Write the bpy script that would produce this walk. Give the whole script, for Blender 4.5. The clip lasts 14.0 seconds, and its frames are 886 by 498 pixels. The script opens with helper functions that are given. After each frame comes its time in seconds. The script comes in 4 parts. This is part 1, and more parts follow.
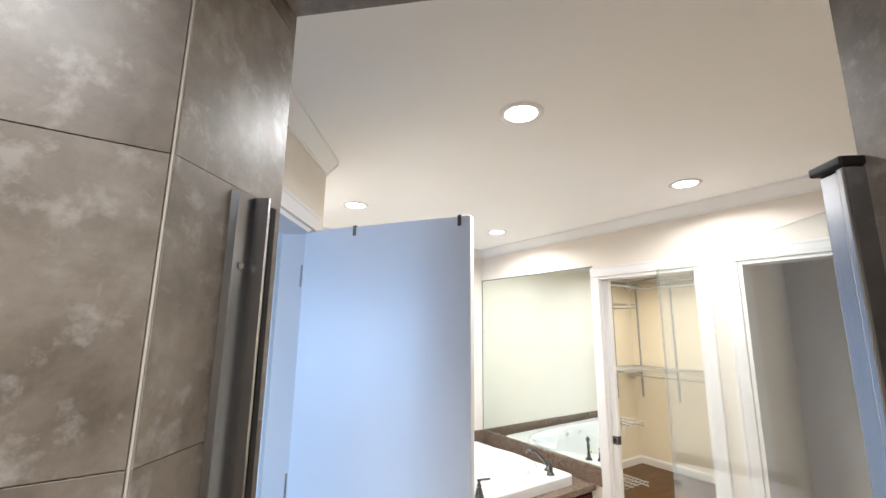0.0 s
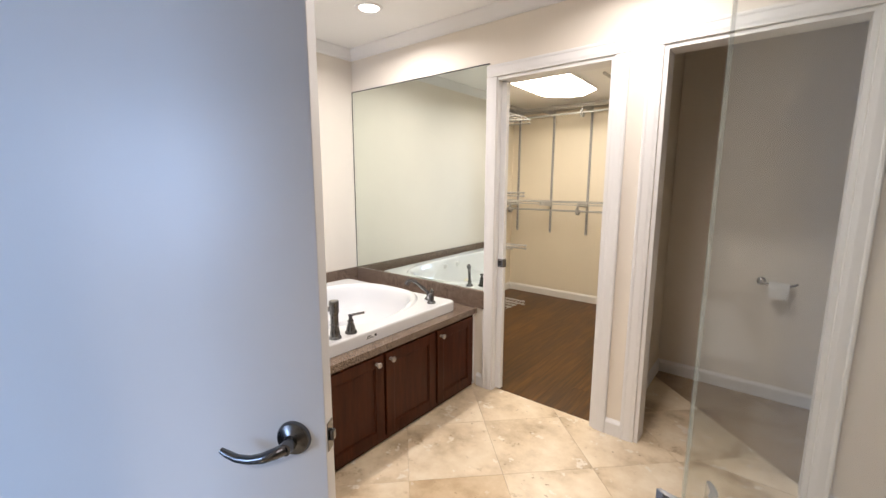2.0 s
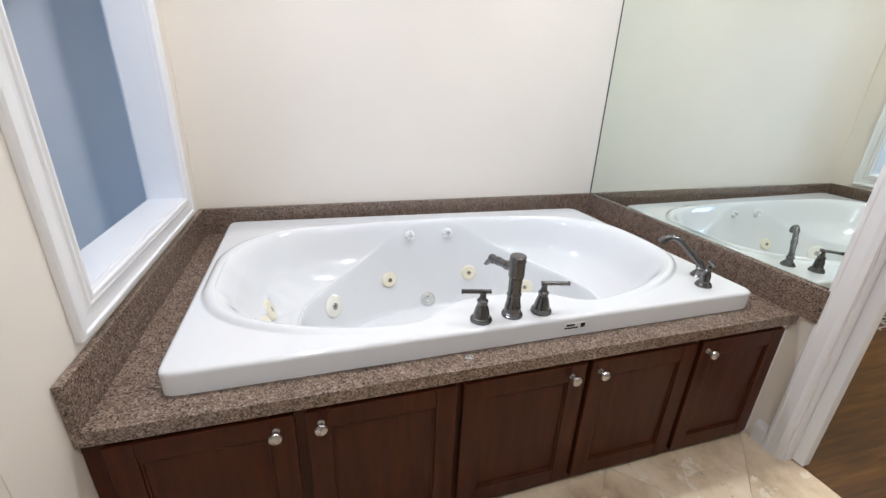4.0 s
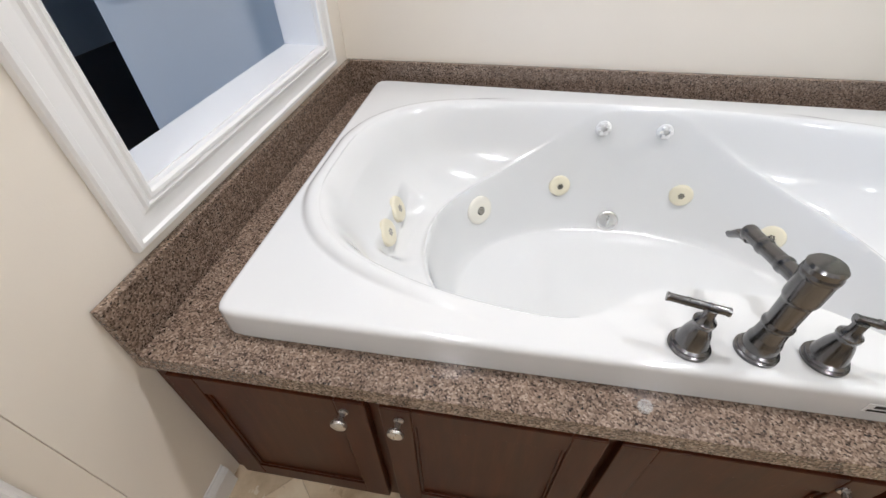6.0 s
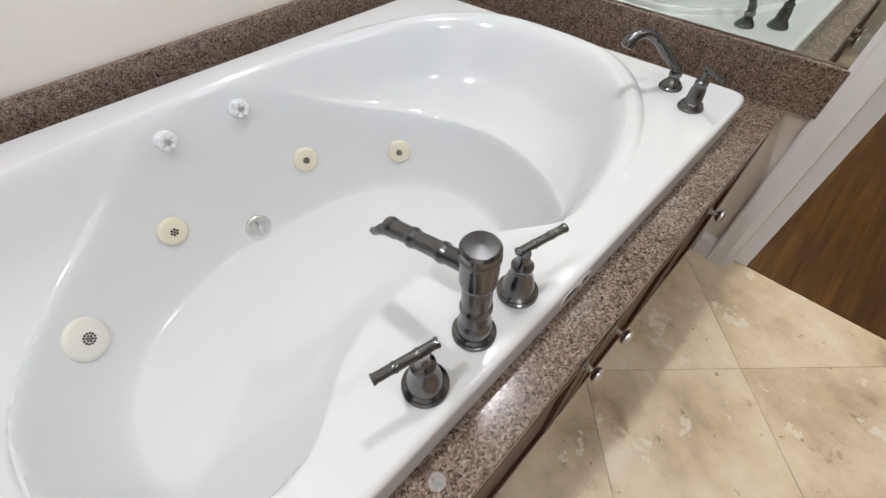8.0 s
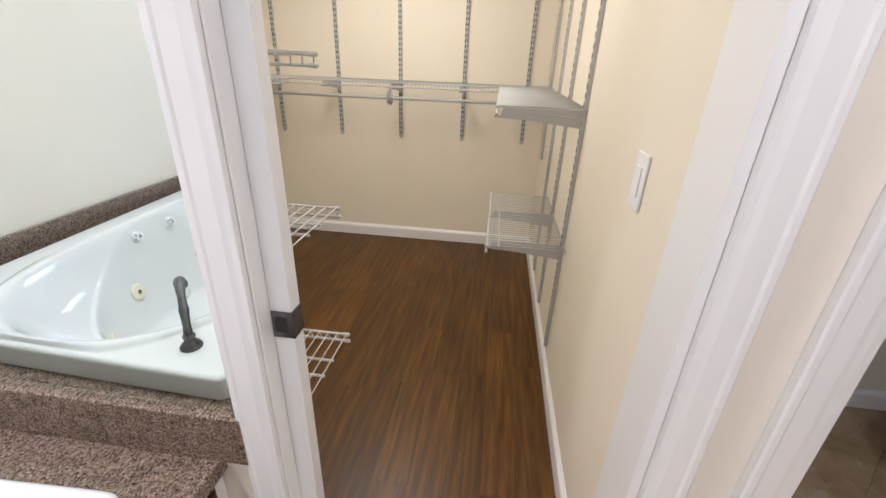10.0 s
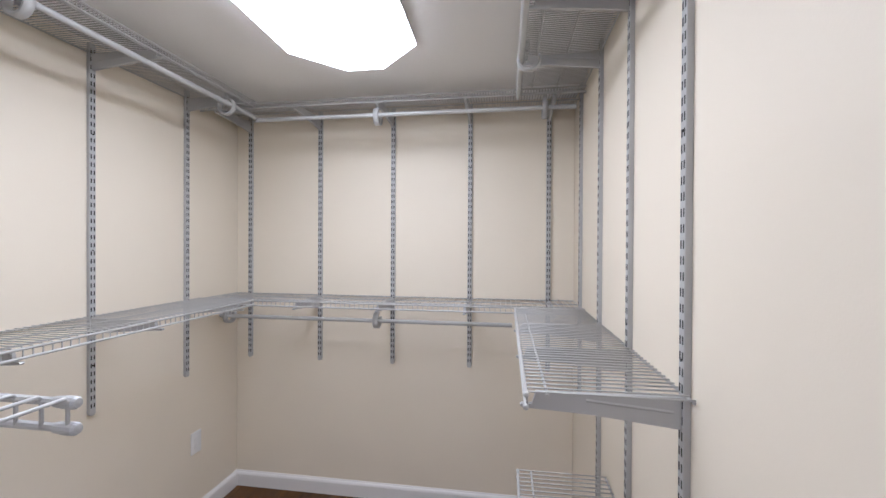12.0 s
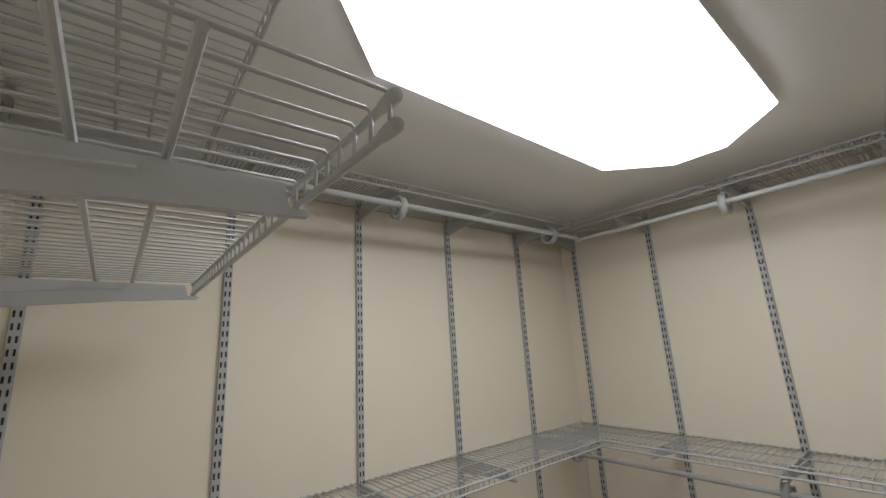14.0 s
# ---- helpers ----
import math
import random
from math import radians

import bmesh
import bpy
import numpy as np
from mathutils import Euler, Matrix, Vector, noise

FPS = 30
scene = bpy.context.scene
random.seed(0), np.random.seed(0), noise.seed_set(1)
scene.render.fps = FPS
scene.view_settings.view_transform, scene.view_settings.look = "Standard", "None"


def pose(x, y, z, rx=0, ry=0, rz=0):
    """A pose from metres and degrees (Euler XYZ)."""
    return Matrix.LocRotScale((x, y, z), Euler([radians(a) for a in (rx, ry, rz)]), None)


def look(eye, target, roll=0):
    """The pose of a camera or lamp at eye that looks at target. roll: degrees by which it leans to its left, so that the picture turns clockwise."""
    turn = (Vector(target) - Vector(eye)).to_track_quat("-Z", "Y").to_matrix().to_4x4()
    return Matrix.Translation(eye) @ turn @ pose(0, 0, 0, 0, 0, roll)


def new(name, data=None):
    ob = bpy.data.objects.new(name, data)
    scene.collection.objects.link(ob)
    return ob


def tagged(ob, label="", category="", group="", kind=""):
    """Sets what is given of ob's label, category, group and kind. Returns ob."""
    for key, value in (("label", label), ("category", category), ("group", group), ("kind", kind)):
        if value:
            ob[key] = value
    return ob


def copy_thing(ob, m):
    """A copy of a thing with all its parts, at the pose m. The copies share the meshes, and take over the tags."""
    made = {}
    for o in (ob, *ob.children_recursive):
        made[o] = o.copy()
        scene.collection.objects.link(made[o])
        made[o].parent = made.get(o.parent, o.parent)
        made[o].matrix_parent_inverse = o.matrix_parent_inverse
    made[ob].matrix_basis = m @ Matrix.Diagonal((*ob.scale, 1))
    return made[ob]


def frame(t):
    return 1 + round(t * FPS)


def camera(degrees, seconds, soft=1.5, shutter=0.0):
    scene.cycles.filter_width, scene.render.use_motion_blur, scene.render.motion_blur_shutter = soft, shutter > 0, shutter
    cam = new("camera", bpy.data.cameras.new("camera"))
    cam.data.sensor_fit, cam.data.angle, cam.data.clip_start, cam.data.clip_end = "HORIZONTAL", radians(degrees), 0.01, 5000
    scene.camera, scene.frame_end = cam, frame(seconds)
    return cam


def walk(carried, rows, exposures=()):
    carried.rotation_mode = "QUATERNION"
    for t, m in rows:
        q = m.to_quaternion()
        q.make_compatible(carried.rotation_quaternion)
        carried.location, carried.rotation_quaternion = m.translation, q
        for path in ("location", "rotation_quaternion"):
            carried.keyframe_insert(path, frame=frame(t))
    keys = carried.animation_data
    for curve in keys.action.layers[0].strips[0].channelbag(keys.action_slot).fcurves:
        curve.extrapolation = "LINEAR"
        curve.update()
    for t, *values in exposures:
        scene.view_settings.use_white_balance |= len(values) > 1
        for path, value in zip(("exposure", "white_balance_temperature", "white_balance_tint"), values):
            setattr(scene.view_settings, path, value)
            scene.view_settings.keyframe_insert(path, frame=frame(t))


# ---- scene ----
cam = camera(94.1, 14.0)


PATH = [
    (0, (3.287, -2.71, 1.651), (1.657, -1.612, 2.021), 0.6),
    (0.2, (3.252, -2.67, 1.604), (1.611, -1.548, 1.821), 0.6),
    (0.3, (3.237, -2.65, 1.586), (1.589, -1.526, 1.733), 0.6),
    (0.5, (3.195, -2.607, 1.538), (1.559, -1.458, 1.563), 0.5),
    (1, (3.08, -2.497, 1.447), (1.556, -1.211, 1.289), 0.9),
    (1.5, (2.918, -2.389, 1.438), (1.585, -0.917, 1.204), 0.9),
    (2, (2.786, -2.253, 1.395), (1.539, -0.721, 1.079), 0.1),
    (2.5, (2.571, -1.996, 1.358), (1.183, -0.602, 0.999), -0.3),
    (3, (2.415, -1.824, 1.319), (0.896, -0.618, 0.833), -0.2),
    (3.5, (2.234, -1.702, 1.314), (0.628, -0.658, 0.739), 1.0),
    (4, (2.09, -1.601, 1.265), (0.322, -1.035, 0.52), 2.4),
    (4.2, (2.057, -1.581, 1.251), (0.27, -1.214, 0.431), 3.4),
    (6.3, (1.478, -1.465, 1.187), (0.072, -1.745, -0.207), -2.2),
    (6.5, (1.413, -1.445, 1.179), (0.043, -1.687, -0.257), -3.1),
    (7, (1.305, -1.399, 1.17), (0.022, -1.289, -0.361), -2.6),
    (7.5, (1.259, -1.347, 1.163), (0.121, -0.821, -0.396), -2.8),
    (8, (1.3, -1.293, 1.16), (0.387, -0.407, -0.383), -1.6),
    (8.5, (1.416, -1.174, 1.181), (0.797, 0.023, -0.296), 1.3),
    (9, (1.612, -0.989, 1.216), (1.266, 0.475, -0.103), 4.0),
    (9.2, (1.666, -0.91, 1.241), (1.403, 0.648, 0.015), 4.4),
    (11.3, (1.789, 0.007, 1.389), (1.554, 1.975, 1.124), 1.0),
    (11.5, (1.771, 0.063, 1.398), (1.519, 2.038, 1.207), 0.9),
    (12, (1.712, 0.179, 1.476), (1.407, 2.156, 1.463), 0.3),
    (12.4, (1.685, 0.243, 1.533), (1.301, 2.202, 1.656), 0.4),
    (12.5, (1.677, 0.258, 1.541), (1.273, 2.21, 1.711), -0.7),
    (13, (1.614, 0.331, 1.631), (0.926, 2.179, 1.962), -2.2),
    (13.5, (1.617, 0.387, 1.659), (0.496, 1.986, 2.088), -2.6),
    (14, (1.574, 0.361, 1.658), (0.053, 1.58, 2.107), -3.3),
]
EXPOSURES = [(0, 0.64, 5950, 12), (0.5, 0.47, 5880, 12), (1, 0.35, 6450, 15), (1.5, 0.33, 6500, 16), (2, 0.22, 6350, 17), (2.5, 0.11, 6030, 17), (3, -0.08, 6060, 17), (3.5, -0.08, 5730, 15), (4, 0.0, 5640, 13), (6.5, -0.12, 5860, 13), (7.5, -0.25, 5860, 13), (8, -0.24, 5860, 12), (8.5, -0.05, 5920, 12), (9, 0.03, 6080, 13), (9.4, 0.12, 6020, 14),
             (11.1, 0.22, 4950, 21), (11.5, 0.14, 4920, 21), (12, -0.01, 4880, 22), (12.5, -0.20, 4790, 20), (13, -0.46, 4640, 19), (13.5, -0.88, 4820, 17), (14, -0.86, 5200, 14)]
walk(cam, [(t, look(e, a, r)) for t, e, a, r in PATH], EXPOSURES)

# ---- world, lights and exposure ----
world = bpy.data.worlds.new("world")
world.use_nodes = True
scene.world = world
wn = world.node_tree
sky = wn.nodes.new("ShaderNodeTexSky")
sky.sky_type, sky.sun_disc = "NISHITA", False
sky.sun_elevation, sky.sun_rotation = radians(35), radians(180)
wn.links.new(sky.outputs[0], wn.nodes["Background"].inputs[0])
wn.nodes["Background"].inputs[1].default_value = 0.1

CEIL = 2.43
DOWNLIGHTS = [(0.76, -0.47, 10.9), (2.25, -0.43, 9.2), (0.80, -1.73, 11.8), (2.28, -1.69, 8.2), (3.50, -3.05, 12.5)]
HALL_WINDOW = (1.75, -5.45, 1.35)


def area_lamp(name, m, size, watts, colour, shape="DISK", size_y=None):
    data = bpy.data.lights.new(name, "AREA")
    data.shape, data.size, data.energy, data.color = shape, size, watts, colour
    if size_y:
        data.size_y = size_y
    ob = new(name, data)
    ob.matrix_world = m
    return ob


for x, y, watts in DOWNLIGHTS:
    area_lamp("downlight_lamp", pose(x, y, CEIL - 0.02), 0.10, watts, (1.0, 0.952, 0.872)).data.spread = radians(130 if x > 3 else 158)
area_lamp("window_daylight", look(HALL_WINDOW, (1.75, 0, -1.3)), 1.4, 38, (0.40, 0.64, 1.0), "RECTANGLE", 1.3).data.spread = radians(125)


# ---- materials ----
def material(name, colour, rough=0.5, metal=0.0, spec=0.5, coat=0.0):
    m = bpy.data.materials.new(name)
    m.use_nodes = True
    b = m.node_tree.nodes["Principled BSDF"]
    b.inputs["Base Color"].default_value = (*colour, 1)
    b.inputs["Roughness"].default_value = rough
    b.inputs["Metallic"].default_value = metal
    b.inputs["Specular IOR Level"].default_value = spec
    b.inputs["Coat Weight"].default_value = coat
    return m


def node(m, kind, **values):
    n = m.node_tree.nodes.new(kind)
    for key, value in values.items():
        n.inputs[key].default_value = value
    return n


def link(m, a, b):
    m.node_tree.links.new(a, b)


def coords(m, scale=(1, 1, 1), source="Object", turn=0):
    t = node(m, "ShaderNodeTexCoord")
    mp = node(m, "ShaderNodeMapping", Scale=scale, Rotation=(0, 0, turn))
    link(m, t.outputs[source], mp.inputs[0])
    return mp.outputs[0]


def world_coords(m, scale=(1, 1, 1), turn=0):
    g = node(m, "ShaderNodeNewGeometry")
    mp = node(m, "ShaderNodeMapping", Scale=scale, Rotation=(0, 0, turn))
    link(m, g.outputs["Position"], mp.inputs[0])
    return mp.outputs[0]


def ramp(m, fac, stops):
    r = node(m, "ShaderNodeValToRGB")
    e = r.color_ramp.elements
    while len(e) < len(stops):
        e.new(0.5)
    for k, (p, c) in zip(e, stops):
        k.position, k.color = p, (*c, 1)
    link(m, fac, r.inputs[0])
    return r.outputs[0]


def base(m):
    return m.node_tree.nodes["Principled BSDF"]


def bump(m, height, strength, distance=0.002):
    b = node(m, "ShaderNodeBump", Strength=strength, Distance=distance)
    link(m, height, b.inputs["Height"])
    link(m, b.outputs[0], base(m).inputs["Normal"])


def noise_tex(m, vec, scale, detail=4, rough=0.55):
    n = node(m, "ShaderNodeTexNoise", Scale=scale, Detail=detail, Roughness=rough)
    link(m, vec, n.inputs["Vector"])
    return n.outputs[0]


def painted(name, colour, rough=0.6, spread=0.04, relief=0.15):
    """Rolled wall or trim paint: faint blotches and orange peel."""
    m = material(name, colour, rough)
    v = world_coords(m)
    dark = tuple(c * (1 - spread) for c in colour)
    link(m, ramp(m, noise_tex(m, v, 1.7, 3), [(0.3, dark), (0.7, colour)]), base(m).inputs["Base Color"])
    bump(m, noise_tex(m, v, 220, 2), relief, 0.001)
    return m


WALL = painted("wall_paint", (0.80, 0.735, 0.645), 0.55)
CLOSET_WALL = painted("closet_paint", (0.80, 0.73, 0.60), 0.6)
HALL_WALL = painted("hall_paint", (0.62, 0.64, 0.66), 0.6)
CEILING = painted("ceiling_paint", (0.88, 0.875, 0.865), 0.7, 0.03, 0.2)
TRIM = painted("trim_paint", (0.80, 0.79, 0.78), 0.35, 0.03, 0.06)
DOOR = painted("door_paint", (0.78, 0.78, 0.78), 0.34, 0.03, 0.10)
base(DOOR).inputs["Specular IOR Level"].default_value = 0.38


def make_granite():
    m = material("granite", (0.2, 0.14, 0.11), 0.19)
    v = coords(m)
    vo = node(m, "ShaderNodeTexVoronoi", Scale=310.0)
    link(m, v, vo.inputs["Vector"])
    grains = ramp(m, vo.outputs["Color"], [(0.10, (0.017, 0.013, 0.011)), (0.22, (0.085, 0.058, 0.043)), (0.5, (0.200, 0.142, 0.104)), (0.74, (0.285, 0.212, 0.163)), (0.98, (0.42, 0.34, 0.275))])
    mix = node(m, "ShaderNodeMix")
    mix.data_type, mix.blend_type = "RGBA", "MULTIPLY"
    mix.inputs[0].default_value = 0.5
    link(m, grains, mix.inputs[6])
    link(m, ramp(m, noise_tex(m, v, 38, 3), [(0.35, (0.55, 0.52, 0.5)), (0.6, (1, 0.97, 0.95))]), mix.inputs[7])
    link(m, mix.outputs[2], base(m).inputs["Base Color"])
    return m


def make_travertine(name, tone):
    m = material(name, (0.6, 0.5, 0.36), 0.33)
    info = node(m, "ShaderNodeObjectInfo")
    v = world_coords(m)
    off = node(m, "ShaderNodeVectorMath")
    off.operation = "MULTIPLY_ADD"
    link(m, info.outputs["Random"], off.inputs[0])
    off.inputs[1].default_value = (9, 5, 3)
    link(m, v, off.inputs[2])
    big = noise_tex(m, off.outputs[0], 3.2, 6, 0.62)
    col = ramp(m, big, [(p, tuple(c * k for c, k in zip(rgb, tone))) for p, rgb in ((0.31, (0.31, 0.225, 0.140)), (0.42, (0.54, 0.425, 0.285)), (0.52, (0.69, 0.565, 0.40)), (0.68, (0.80, 0.70, 0.54)))])
    vein = noise_tex(m, off.outputs[0], 8.0, 10, 0.74)
    mix = node(m, "ShaderNodeMix")
    mix.data_type, mix.blend_type = "RGBA", "MULTIPLY"
    mix.inputs[0].default_value = 0.72
    link(m, col, mix.inputs[6])
    link(m, ramp(m, vein, [(0.33, (0.48, 0.40, 0.32)), (0.40, (0.93, 0.90, 0.86)), (0.64, (1, 1, 1)), (0.72, (1.0, 0.98, 0.94))]), mix.inputs[7])
    spots = noise_tex(m, off.outputs[0], 11.0, 5, 0.62)
    pale = node(m, "ShaderNodeMix")
    pale.data_type, pale.blend_type = "RGBA", "MIX"
    link(m, ramp(m, spots, [(0.615, (0, 0, 0)), (0.63, (0.75, 0.75, 0.75)), (0.70, (0.6, 0.6, 0.6))]), pale.inputs[0])
    link(m, mix.outputs[2], pale.inputs[6])
    pale.inputs[7].default_value = (0.76 * tone[0], 0.70 * tone[1], 0.60 * tone[2], 1)
    pits = ramp(m, noise_tex(m, off.outputs[0], 34.0, 3, 0.5), [(0.24, (0.35, 0.27, 0.20)), (0.30, (1, 1, 1))])
    worn = node(m, "ShaderNodeMix")
    worn.data_type, worn.blend_type = "RGBA", "MULTIPLY"
    worn.inputs[0].default_value = 0.8
    link(m, pale.outputs[2], worn.inputs[6])
    link(m, pits, worn.inputs[7])
    link(m, worn.outputs[2], base(m).inputs["Base Color"])
    bump(m, vein, 0.12, 0.002)
    return m


def make_shower_tile():
    m = material("shower_tile", (0.2, 0.17, 0.14), 0.40)
    info = node(m, "ShaderNodeObjectInfo")
    v = world_coords(m)
    off = node(m, "ShaderNodeVectorMath")
    off.operation = "MULTIPLY_ADD"
    link(m, info.outputs["Random"], off.inputs[0])
    off.inputs[1].default_value = (7, 3, 5)
    link(m, v, off.inputs[2])
    warp = node(m, "ShaderNodeTexNoise", Scale=5.5, Detail=9.0, Roughness=0.66, Distortion=0.15)
    link(m, off.outputs[0], warp.inputs["Vector"])
    n1 = warp.outputs[0]
    col = ramp(m, n1, [(0.34, (0.125, 0.100, 0.075)), (0.46, (0.200, 0.167, 0.131)), (0.56, (0.265, 0.228, 0.186)), (0.64, (0.34, 0.302, 0.256)), (0.74, (0.44, 0.40, 0.35))])
    chips = ramp(m, noise_tex(m, off.outputs[0], 26.0, 6, 0.62), [(0.545, (0, 0, 0)), (0.60, (0.20, 0.20, 0.20)), (0.68, (0.50, 0.50, 0.50))])
    pale = node(m, "ShaderNodeMix")
    pale.data_type, pale.blend_type = "RGBA", "MIX"
    link(m, chips, pale.inputs[0])
    link(m, col, pale.inputs[6])
    pale.inputs[7].default_value = (0.46, 0.43, 0.39, 1)
    link(m, pale.outputs[2], base(m).inputs["Base Color"])
    bump(m, n1, 0.08, 0.002)
    return m


def make_planks(name, dark, mid, light, rough):
    m = material(name, mid, rough, 0, 0.35)
    info = node(m, "ShaderNodeObjectInfo")
    off = node(m, "ShaderNodeVectorMath")
    off.operation = "MULTIPLY_ADD"
    link(m, info.outputs["Random"], off.inputs[0])
    off.inputs[1].default_value = (13, 7, 0)
    link(m, world_coords(m, (26, 1.6, 1)), off.inputs[2])
    grain = noise_tex(m, off.outputs[0], 1.6, 6, 0.6)
    col = ramp(m, grain, [(0.3, dark), (0.5, mid), (0.72, light)])
    tint = node(m, "ShaderNodeMix")
    tint.data_type, tint.blend_type = "RGBA", "MULTIPLY"
    tint.inputs[0].default_value = 1.0
    link(m, col, tint.inputs[6])
    link(m, ramp(m, info.outputs["Random"], [(0, (0.84, 0.82, 0.78)), (1, (1.18, 1.16, 1.10))]), tint.inputs[7])
    link(m, tint.outputs[2], base(m).inputs["Base Color"])
    bump(m, grain, 0.06, 0.001)
    return m


def make_cherry():
    m = material("cherry_stain", (0.07, 0.02, 0.01), 0.36, 0, 0.18)
    grain = noise_tex(m, coords(m, (14, 14, 1.6)), 3.0, 6, 0.6)
    link(m, ramp(m, grain, [(0.3, (0.035, 0.0080, 0.0028)), (0.55, (0.055, 0.0136, 0.0045)), (0.75, (0.078, 0.0210, 0.0068))]), base(m).inputs["Base Color"])
    bump(m, grain, 0.05, 0.001)
    return m


def make_metal(name, colour, rough):
    m = material(name, colour, rough, 1.0)
    n = noise_tex(m, coords(m, (60, 60, 8)), 4, 3)
    r = node(m, "ShaderNodeMapRange")
    link(m, n, r.inputs[0])
    r.inputs[3].default_value, r.inputs[4].default_value = rough * 0.75, rough * 1.3
    link(m, r.outputs[0], base(m).inputs["Roughness"])
    return m


def make_glass():
    m = bpy.data.materials.new("clear_glass")
    m.use_nodes = True
    t = m.node_tree
    t.nodes.remove(t.nodes["Principled BSDF"])
    clear = node(m, "ShaderNodeBsdfTransparent", Color=(0.95, 0.97, 0.96, 1))
    gloss = node(m, "ShaderNodeBsdfGlossy", Roughness=0.02)
    f = node(m, "ShaderNodeLayerWeight", Blend=0.5)
    p = node(m, "ShaderNodeMath")
    p.operation = "POWER"
    p.inputs[1].default_value = 4.0
    link(m, f.outputs["Facing"], p.inputs[0])
    q = node(m, "ShaderNodeMath")
    q.operation = "MULTIPLY_ADD"
    q.inputs[1].default_value, q.inputs[2].default_value = 0.60, 0.045
    link(m, p.outputs[0], q.inputs[0])
    mix = node(m, "ShaderNodeMixShader")
    link(m, q.outputs[0], mix.inputs[0])
    link(m, clear.outputs[0], mix.inputs[1])
    link(m, gloss.outputs[0], mix.inputs[2])
    film = node(m, "ShaderNodeBsdfDiffuse", Color=(0.85, 0.86, 0.84, 1))
    veil = node(m, "ShaderNodeMixShader")
    link(m, ramp(m, noise_tex(m, world_coords(m, (3, 3, 1.2)), 1.4, 5), [(0.3, (0.03, 0.03, 0.03)), (0.7, (0.075, 0.075, 0.075))]), veil.inputs[0])
    link(m, mix.outputs[0], veil.inputs[1])
    link(m, film.outputs[0], veil.inputs[2])
    link(m, veil.outputs[0], t.nodes["Material Output"].inputs[0])
    return m


def glowing(name, colour, strength):
    m = material(name, (0.8, 0.8, 0.8), 0.4)
    base(m).inputs["Emission Color"].default_value = (*colour, 1)
    base(m).inputs["Emission Strength"].default_value = strength
    return m


GRANITE, SHOWER_TILE = make_granite(), make_shower_tile()
# second tone: browner stone, with the toilet room's shade mixed into its colour
TRAVERTINE, SHADED_BROWN_TRAVERTINE = make_travertine("travertine", (1, 1, 1)), make_travertine("shaded_brown_travertine", (0.52, 0.46, 0.40))
TAN_TRAVERTINE = make_travertine("tan_travertine", (0.82, 0.75, 0.66))
CLOSET_WOOD = make_planks("closet_planks", (0.036, 0.0140, 0.0020), (0.078, 0.0325, 0.0045), (0.14, 0.064, 0.0095), 0.38)
HALL_WOOD = make_planks("hall_planks", (0.012, 0.007, 0.005), (0.022, 0.012, 0.008), (0.035, 0.02, 0.013), 0.35)
CHERRY = make_cherry()
ACRYLIC = material("white_acrylic", (0.72, 0.725, 0.725), 0.12, 0, 0.5, 0.4)
CREAM = material("cream_plastic", (0.76, 0.71, 0.55), 0.3)
PALE_CREAM = material("pale_cream_plastic", (0.80, 0.775, 0.69), 0.3)
GREY_PLASTIC = material("grey_plastic", (0.30, 0.29, 0.27), 0.5)
WHITE_PLASTIC = material("white_plastic", (0.78, 0.78, 0.77), 0.3)
BRONZE = make_metal("dark_nickel", (0.165, 0.163, 0.166), 0.22)
CHROME = make_metal("pale_chrome", (0.82, 0.82, 0.81), 0.2)
NICKEL = make_metal("satin_nickel", (0.52, 0.50, 0.48), 0.28)
ALUMINIUM = make_metal("aluminium", (0.43, 0.44, 0.46), 0.22)
MIRROR = material("mirror_silver", (0.80, 0.86, 0.80), 0.0, 1.0)
GLASS = make_glass()
CLEAR_PLASTIC = material("clear_plastic", (0.72, 0.72, 0.70), 0.2)
base(CLEAR_PLASTIC).inputs["Alpha"].default_value = 0.22
GLASS_EDGE = material("glass_edge", (0.80, 0.86, 0.83), 0.15)
base(GLASS_EDGE).inputs["Alpha"].default_value = 0.25
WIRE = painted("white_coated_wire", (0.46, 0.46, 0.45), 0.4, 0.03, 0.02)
TRACK = painted("grey_steel", (0.45, 0.45, 0.445), 0.4, 0.05, 0.05)
BLACK = material("black_slot", (0.015, 0.015, 0.015), 0.6)
GROUT = painted("grout", (0.62, 0.57, 0.49), 0.8, 0.1, 0.3)
FLOOR_GROUT = painted("floor_grout", (0.42, 0.33, 0.23), 0.8, 0.1, 0.3)
SUBFLOOR = painted("subfloor", (0.03, 0.015, 0.008), 0.8)
PORCELAIN = material("porcelain", (0.80, 0.79, 0.77), 0.12, 0, 0.5, 0.3)
PAPER = painted("tissue_paper", (0.82, 0.81, 0.79), 0.9)
BEAD = glowing("lamp_lens", (1.0, 0.93, 0.84), 14)
DIFFUSER = glowing("closet_diffuser", (1.0, 0.91, 0.715), 13.5)


# ---- mesh helpers ----
def finish(bm, smooth=False):
    bmesh.ops.recalc_face_normals(bm, faces=bm.faces)
    for f in bm.faces:
        f.smooth = smooth
    me = bpy.data.meshes.new("mesh")
    bm.to_mesh(me)
    bm.free()
    return me


def part(name, bm, mat, parent=None, label="", smooth=False):
    me = bm if isinstance(bm, bpy.types.Mesh) else finish(bm, smooth)
    me.name = name
    if mat and not me.materials:
        me.materials.append(mat)
    ob = new(name, me)
    ob.parent = parent
    if smooth:
        me.set_sharp_from_angle(angle=radians(38))
    if label:
        tagged(ob, label)
    return ob


